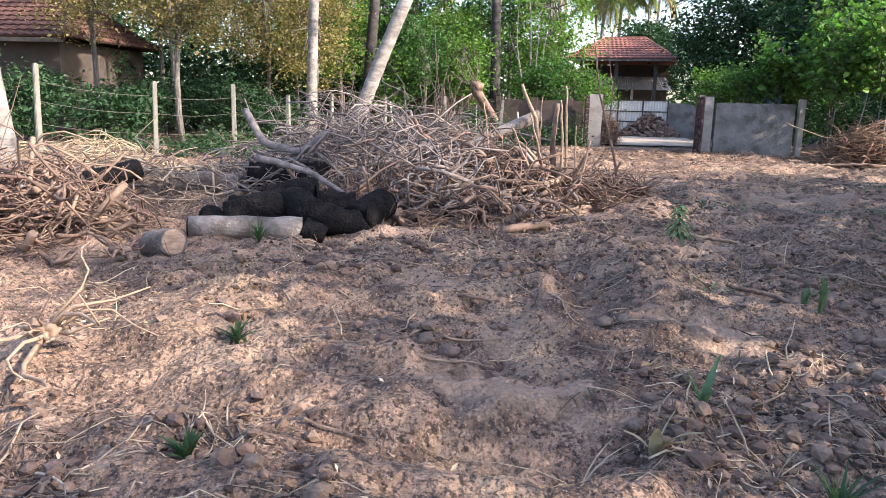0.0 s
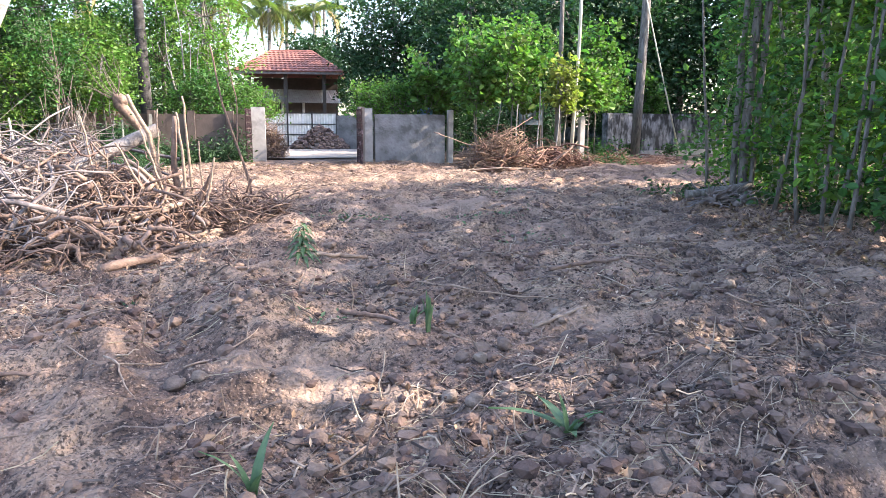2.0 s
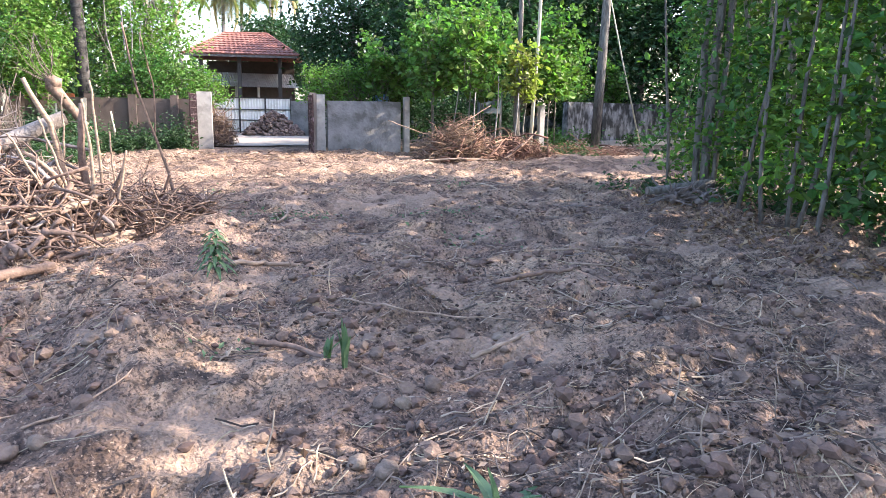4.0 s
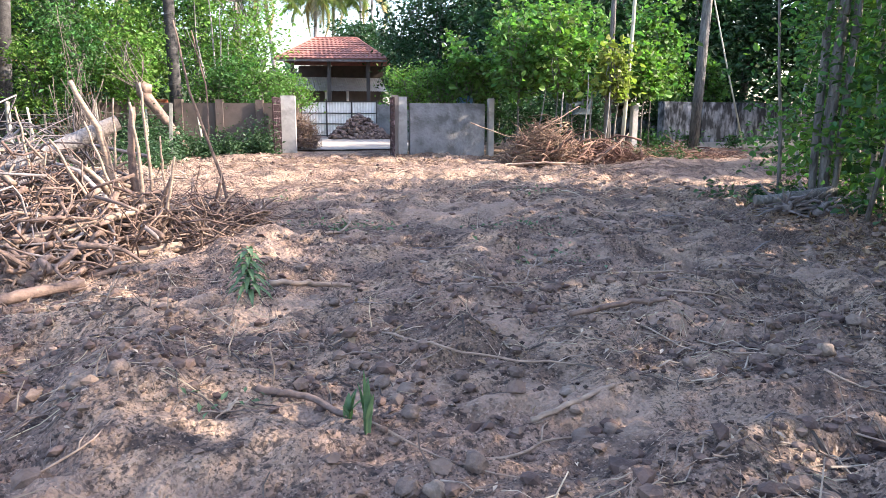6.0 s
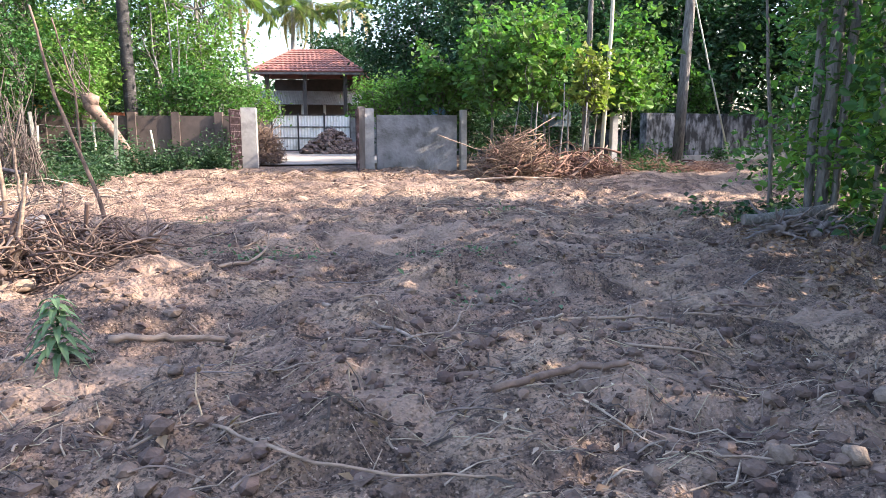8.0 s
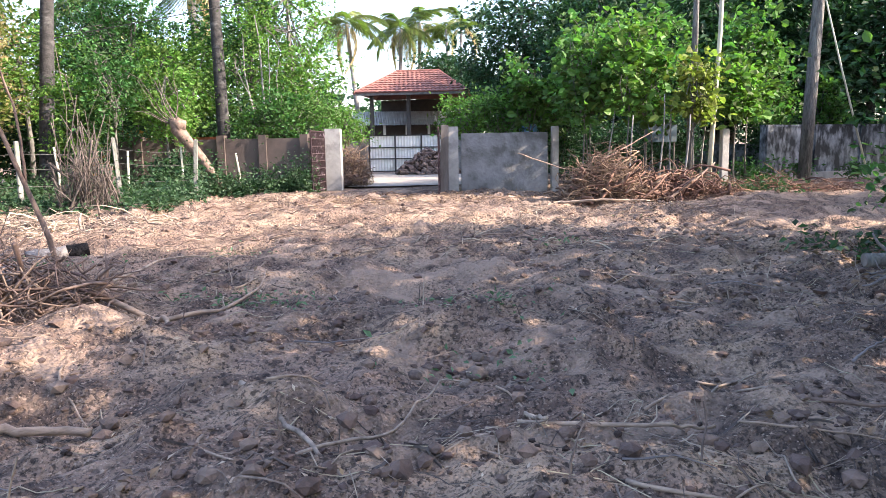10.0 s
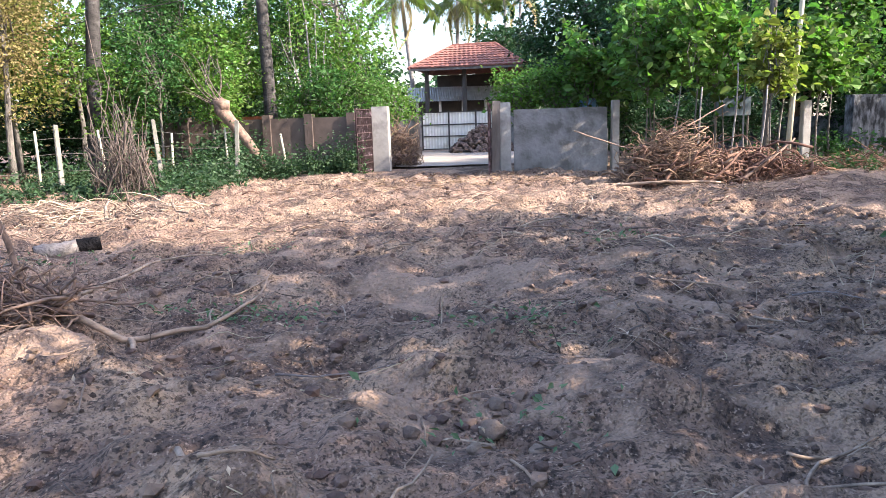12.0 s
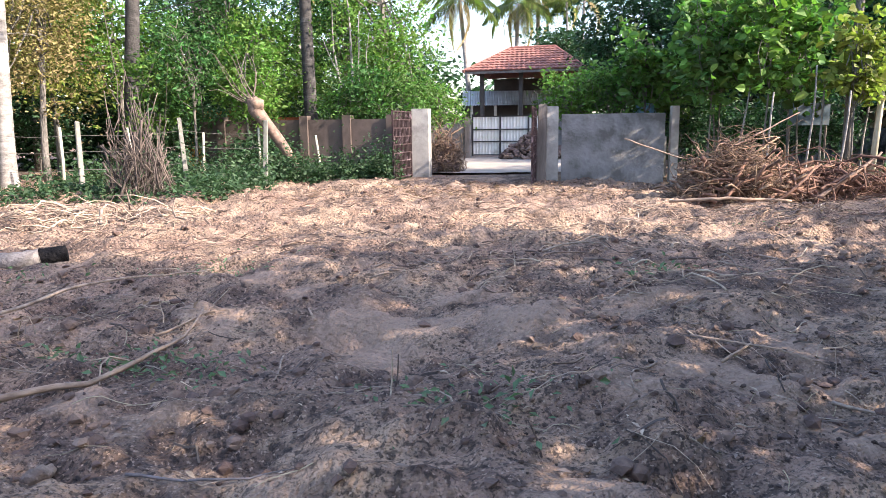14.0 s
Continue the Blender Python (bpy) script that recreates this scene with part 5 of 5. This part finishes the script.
lying([(8.2, 20.3, 1.1), (9.2, 20.0, 0.75), (10.0, 19.8, 0.8)], 0.025, 0.012, "pale_wood", "thin pale branch sticking out of a brush heap")
lying([(9.8, 19.5, 0.8), (10.8, 20.0, 1.2), (11.6, 20.5, 1.6)], 0.03, 0.015, "root", "branch sticking out of a brush heap")

# ---- husks and coconuts ----
def husk_heap(cx, cy, rx, ry, h, n, label):
    g = Geo()
    for _ in range(n):
        a, r = rng.uniform(0, 6.283), math.sqrt(rng.rand())
        x, y = cx + rx * r * math.cos(a), cy + ry * r * math.sin(a)
        z = hz(x, y) + 0.1 + h * (1 - r ** 1.5) * rng.uniform(0.6, 1)
        g.lump((x, y, z), rng.uniform(0.09, 0.16), 0.7, cuts=1, rough=0.4)
    return thing("husk_heap", g, "husk", label, "husk heap", "stuff")


husk_heap(7.9, 36.9, 1.5, 0.8, 1.15, 420, "heap of brown coconut husks before the gate")
husk_heap(4.3, 28.3, 0.5, 0.45, 0.9, 90, "heap of brown husks by the gate post")

g = Geo()
g.lump((0, 0, 0), 0.085, 0.68, rough=0.3, cuts=3)
NUT = g.mesh("coconut", "coconut", True)
for x, y, s in ((2.40, 3.29, 1.0), (2.3, 3.42, 0.9), (0.86, 3.9, 1.1), (-0.16, 3.27, 1.2), (2.72, 3.95, 0.9), (2.93, 4.06, 1.0), (2.6, 4.0, 0.9), (2.82, 4.9, 1.0), (2.7, 5.0, 0.8), (2.76, 4.55, 0.9), (3.57, 4.33, 1.1), (3.75, 4.35, 0.8), (3.68, 4.7, 0.9), (1.15, 5.24, 1.0), (1.4, 4.9, 0.9), (2.54, 6.9, 1.0), (2.65, 6.55, 0.8), (5.1, 4.76, 1.0), (5.0, 5.0, 0.7), (5.3, 4.6, 0.9), (4.95, 4.5, 0.7), (3.4, 8.9, 0.9), (3.5, 8.7, 0.9), (5.0, 8.06, 1.2), (5.05, 8.3, 0.9), (5.2, 7.9, 0.8), (4.9, 7.85, 0.8), (4.95, 8.86, 0.8), (0.8, 2.35, 0.8), (-0.3, 3.35, 1.0), (1.0, 3.9, 0.8), (4.6, 8.0, 0.8), (4.3, 8.3, 0.7), (6.0, 5.1, 0.9)):
    ob = new("coconut", NUT)
    ob.matrix_world = pose(x, y, hz(x, y) + 0.022 * s, rng.uniform(0, 30), rng.uniform(0, 30), rng.uniform(0, 360)) @ Matrix.Scale(s * 0.72, 4)
    tagged(ob, "old brown coconut half sunk in earth", "coconut", "fallen coconuts")

# ---- small plants ----
def blade_tuft(x, y, n, L, mat, label, wid=0.02, lean=0.5, name="grass_tuft", cat="grass"):
    ob = base(name, x, y, hz(x, y) - 0.01, label, cat)
    for i in range(n):
        g = Geo()
        a = rng.uniform(0, 6.283)
        out = rng.uniform(0.1, 1.0) * lean
        s = np.linspace(0, 1, 6)
        l = L * rng.uniform(0.6, 1.1)
        c = np.stack([np.cos(a) * out * l * s ** 1.6, np.sin(a) * out * l * s ** 1.6, l * (s - 0.45 * out * s ** 2)], 1)
        side = np.array([-math.sin(a), math.cos(a), 0])
        w = wid * np.sin(np.pi * (0.25 + 0.72 * s))[:, None]
        mid = c + np.array([0, 0, -0.25 * wid])
        v = np.concatenate([c - side * w, mid, c + side * w])
        g.add(v, [(k, k + 1, 7 + k, 6 + k) for k in range(5)] + [(6 + k, 7 + k, 13 + k, 12 + k) for k in range(5)])
        part("blade", g, mat, ob)
    return ob


blade_tuft(2.52, 4.42, 7, 0.32, "agave", "upright green fan leaf stub in the earth", 0.02, 0.3, "palm_seedling", "plant")
blade_tuft(2.45, 4.55, 6, 0.16, "agave", "green palm seedling in the earth", 0.025, 0.7, "palm_seedling", "plant")
blade_tuft(2.71, 2.83, 7, 0.3, "agave", "flattened green palm seedling on the earth", 0.03, 1.4, "palm_seedling", "plant")
blade_tuft(0.85, 2.19, 5, 0.3, "dry_straw", "pale dry pointed leaves standing in the earth", 0.03, 0.7, "dry_leaf_tuft", "plant")
blade_tuft(1.15, 2.55, 6, 0.32, "agave", "half-dry palm seedling on the earth", 0.02, 1.3, "palm_seedling", "plant")
blade_tuft(1.5, 1.85, 26, 0.3, "weed", "tuft of green and dry grass", 0.008, 1.2)
blade_tuft(1.35, 2.1, 8, 0.35, "dry_straw", "tuft of dry straw grass", 0.004, 2.6)
blade_tuft(0.5, 2.0, 8, 0.33, "dry_straw", "tuft of dry straw grass", 0.004, 2.6)
blade_tuft(1.9, 2.3, 8, 0.3, "dry_straw", "tuft of dry straw grass", 0.004, 2.6)
blade_tuft(-2.1, 5.6, 24, 0.28, "weed", "tuft of thin green grass", 0.008, 1.0)
blade_tuft(-1.44, 3.2, 24, 0.2, "weed", "low green weed tuft", 0.012, 1.2)
blade_tuft(-1.14, 1.8, 22, 0.16, "weed", "low green weed tuft", 0.015, 1.0)
blade_tuft(0.55, 5.9, 14, 0.16, "weed", "low green weed tuft", 0.015, 1.0)

# young leafy plant
ob = base("leafy_plant", 2.04, 6.75, hz(2.04, 6.75) - 0.02, "single young bluish-green leafy plant", "plant")
g = Geo()
g.tube(bent((0, 0, 0), (0.02, 0, 0.37), 0.03, 6), np.linspace(0.012, 0.005, 6), 6)
part("stem", g, "weed", ob)
for i in range(46):
    u = i / 46
    z, a = 0.04 + 0.34 * u, i * 2.4
    l = 0.21 * (1 - 0.55 * u)
    s = np.linspace(0, 1, 5)
    c = np.stack([np.cos(a) * l * s, np.sin(a) * l * s, z + l * (0.5 * s - 0.95 * s ** 2)], 1)
    side = np.array([-math.sin(a), math.cos(a), 0])
    w = (0.021 * np.sin(np.pi * (0.08 + 0.9 * s)))[:, None]
    g = Geo()
    v = np.concatenate([c - side * w, c - np.array([0, 0, 0.006]), c + side * w])
    g.add(v, [(k, k + 1, 6 + k, 5 + k) for k in range(4)] + [(5 + k, 6 + k, 11 + k, 10 + k) for k in range(4)])
    part("leaf", g, "agave", ob)

# green sprigs torn from trees, lying on the earth
def sprig(x, y, n, r, label="torn green leafy sprig wilting on earth"):
    ob = base("leafy_sprig", x, y, hz(x, y), label, "sprig")
    g = Geo()
    for k in range(4):
        a = rng.uniform(0, 6.283)
        p = bent((0, 0, 0.03), (r * 1.5 * math.cos(a), r * 1.5 * math.sin(a), 0.03), 0.08, 5)
        g.tube(p, np.linspace(0.008, 0.003, 5), 4, False)
    part("twig", g, "twig", ob)
    g = Geo()
    c = rng.normal(size=(n, 3)) * np.array([r, r * 0.6, 0])
    c[:, 2] = height(x + c[:, 0], y + c[:, 1]) - hz(x, y) + 0.02 + 0.07 * rng.rand(n)
    g.leaves(c, 0.05, up=1.2, narrow=0.5)
    part("foliage", g, "agave", ob)


for x, y, n, r in ((5.25, 9.5, 110, 0.3), (3.15, 10.2, 110, 0.28), (2.5, 13.0, 130, 0.4), (5.0, 8.0, 50, 0.25), (6.9, 12.5, 60, 0.3), (1.9, 4.8, 14, 0.12), (3.6, 10.0, 60, 0.22), (9.0, 16.0, 70, 0.4), (0.6, 12.6, 80, 0.4)):
    sprig(x, y, n, r)

# rubble of clods and stones turned up by the digger
g = Geo()
for cx, cy, r, n in ((5.0, 8.2, 0.55, 110), (3.3, 8.9, 0.5, 70), (3.0, 4.6, 0.7, 90), (5.2, 4.8, 0.5, 70), (1.2, 5.3, 0.7, 80), (6.2, 10.8, 0.8, 90), (2.3, 8.2, 0.8, 110), (4.2, 12.2, 0.5, 50), (0.6, 7.4, 0.8, 110), (7.6, 9.6, 1.0, 110), (4.0, 6.6, 0.8, 70), (-1.5, 5.8, 1.0, 110), (6.5, 7.0, 0.8, 80), (5.8, 13.5, 1.2, 110), (2.0, 12.5, 1.0, 90), (8.2, 13.5, 1.2, 90), (1.6, 3.2, 0.6, 50), (-0.6, 3.2, 0.7, 40)):
    for _ in range(n):
        x, y = rng.normal(cx, r * 0.55), rng.normal(cy, r * 0.55)
        q = 0.012 + 0.04 * rng.rand() ** 2.5
        g.lump((x, y, hz(x, y) + q * 0.2), q, 0.6, cuts=1, rough=0.7)
thing("soil_rubble", g, "clod", "patches of turned-up brown clods and stones", "soil", "stuff")
# stubs of cut stems standing in the earth
g = Geo()
for x, y in zip(*scatter_area(420, 2.0, 16.0, 1.2)):
    h = rng.uniform(0.06, 0.28)
    g.tube(bent((x, y, hz(x, y) - 0.02), (x + rng.normal(0, 0.07), y + rng.normal(0, 0.05), hz(x, y) + h), 0.04, 4), np.linspace(0.006, 0.003, 4), 4, False)
thing("stem_stubs", g, "twig", "short dry stubs of cut stems in the earth", "twigs", "stuff")

# overhead cable
g = Geo()
g.tube([(-16, 28.2, 3.3), (-10, 28.1, 4.0), (-4.8, 28, 4.85), (2.8, 28, 6.3), (9, 28, 7.7)], 0.014, 5, False)
thing("overhead_cable", g, "dark_metal", "thin black overhead cable crossing the trees", "cable")

# ---- blue sheet and board ----
g = slab(1.0, 0.05, 0.55, 0.0, 0.01)
ob = base("pale_board", 13.65, 24.6, 0, "pale blue sheet board, darkened for shade, on thin posts", "board")
part("board", g, "shaded_pale_blue", ob).matrix_local = pose(0, 0, 1.35)
for a in (-0.45, 0.45):
    g = Geo()
    g.tube([(a, 0.04, -0.1), (a, 0.04, 1.6)], 0.025, 6)
    part("leg", g, "old_timber", ob)
g = Geo()
g.tube([(0, 0, 0), (0, 0, 0.75), (0, 0, 0.9)], [0.3, 0.31, 0.2], 16)
thing("water_tank", g, "blue", "blue plastic tank behind the wall", "tank", smooth=True, at=pose(9.95, 26.2, 1.1))
g = Geo()
g.box(-0.5, -0.5, -0.1, 0.5, 0.5, 1.1)
thing("tank_stand", g, "concrete", "concrete stand under a blue tank", "stand", at=pose(9.95, 26.2, 0))

# single dry sticks lying about the walked strip
for k in range(90):
    x, y = rng.uniform(-1.5, 8.0), rng.uniform(2.8, 14.5)
    L, a = rng.uniform(0.25, 0.85), rng.normal(0.1, 0.8)
    d = np.array([math.cos(a), math.sin(a)]) * L / 2
    p = bent((x - d[0], y - d[1], 0), (x + d[0], y + d[1], 0), 0.05, 9)
    R = rng.uniform(0.005, 0.011)
    p[:, 2] = height(p[:, 0], p[:, 1])
    p[:, 2] = np.convolve(np.pad(p[:, 2], 2, mode="edge"), np.ones(5) / 5, "valid") + R + 0.012
    g = Geo()
    g.tube(p, np.linspace(R, R * 0.45, 9), 6)
    if k % 3 == 0:
        q = p[5] + np.array([math.cos(a + 0.7), math.sin(a + 0.7), 0.25]) * L * 0.25
        g.tube(bent(p[5], q, 0.05, 5), np.linspace(R * 0.6, R * 0.3, 5), 5)
    thing("fallen_stick", g, ("pale_wood", "twig", "grey_branch")[k % 3] if k % 2 else "pale_wood", ("thin pale dry stick lying on bare earth", "thin dry stick lying on bare earth")[0 if k % 2 == 0 or k % 3 == 0 else 1], "stick", group="sticks on the earth", smooth=True)

# ---- litter on the ground ----
g = Geo()
for x, y in zip(*scatter_area(8000)):
    L = rng.uniform(0.06, 0.42) * (1.5 if rng.rand() < 0.1 else 1)
    a = rng.normal(0.2, 0.9)
    d = np.array([math.cos(a), math.sin(a)]) * L / 2
    p = bent((x - d[0], y - d[1], 0), (x + d[0], y + d[1], 0), 0.035, 5)
    R = 0.002 + 0.0065 * rng.rand() ** 2.5
    p[:, 2] = height(p[:, 0], p[:, 1]) + R + rng.uniform(0, 0.03)
    g.tube(p, np.linspace(R, R * 0.5, 5), 3, False)
thing("ground_twigs", g, "twig", "countless dry twigs and roots scattered over earth", "twigs", "stuff", smooth=True)
g = Geo()
for x, y in zip(*scatter_area(5500, bias=1.6)):
    L = rng.uniform(0.03, 0.22)
    a = rng.uniform(0, 3.14)
    d = np.array([math.cos(a), math.sin(a)]) * L / 2
    p = bent((x - d[0], y - d[1], 0), (x + d[0], y + d[1], 0), 0.05, 4)
    p[:, 2] = height(p[:, 0], p[:, 1]) + 0.008 + rng.uniform(0, 0.015)
    g.tube(p, 0.003 + 0.006 * rng.rand() ** 3, 3, False)
thing("dark_twigs", g, "dead_stem", "short dark twigs and bark crumbs on earth", "twigs", "stuff")
g = Geo()
for x, y in zip(*scatter_area(2600)):
    L = rng.uniform(0.08, 0.5)
    a = rng.normal(0.1, 0.7)
    d = np.array([math.cos(a), math.sin(a)]) * L / 2
    p = bent((x - d[0], y - d[1], 0), (x + d[0], y + d[1], 0), 0.025, 5)
    p[:, 2] = height(p[:, 0], p[:, 1]) + 0.006
    g.tube(p, 0.0028, 3, False)
thing("ground_straw", g, "dry_straw", "pale dry straw and root fibres over earth", "straw", "stuff")
g = Geo()
for x, y in zip(*scatter_area(21000, bias=1.9)):
    r = 0.009 + 0.05 * rng.rand() ** 3.5
    g.lump((x, y, hz(x, y) + r * 0.3), r, 0.7, cuts=1, rough=0.4)
thing("soil_clods", g, "clod", "crumbled clods of brown soil", "soil", "stuff")
g = Geo()
x, y = scatter_area(7000)
c = np.stack([x, y, height(x, y) + 0.008], 1)
g.leaves(c, 0.055, up=2.0, narrow=0.55)
ys = rng.uniform(1, 12, 3500)
xs = np.array([hedge_x(q) for q in ys]) + rng.normal(-0.3, 0.5, 3500)
g.leaves(np.stack([xs, ys, height(xs, ys) + 0.012], 1), 0.08, up=2.0, narrow=0.55)
xs, ys = rng.uniform(3.0, 14.5, 3000), rng.normal(22.3, 1.5, 3000)
g.leaves(np.stack([xs, ys, height(xs, ys) + 0.012], 1), 0.075, up=2.0, narrow=0.5)
thing("fallen_leaves", g, "dry_leaf", "dry brown fallen leaves scattered over earth", "leaves", "stuff")
g = Geo()
for x, y in zip(*scatter_area(24000, bias=1.7)):
    r = 0.006 + 0.016 * rng.rand() ** 2
    g.lump((x, y, hz(x, y) + r * 0.3), r, 0.7, cuts=1, rough=0.5)
thing("humus_crumbs", g, "dark_litter", "dark crumbs of humus and rotten bark on earth", "soil", "stuff")
g = Geo()
x, y = scatter_area(9000, bias=1.6)
g.leaves(np.stack([x, y, height(x, y) + 0.01], 1), 0.04, up=1.6, narrow=0.4)
thing("wood_chips", g, "pale_chip", "small pale wood chips and bark flakes on earth", "wood chips", "stuff")
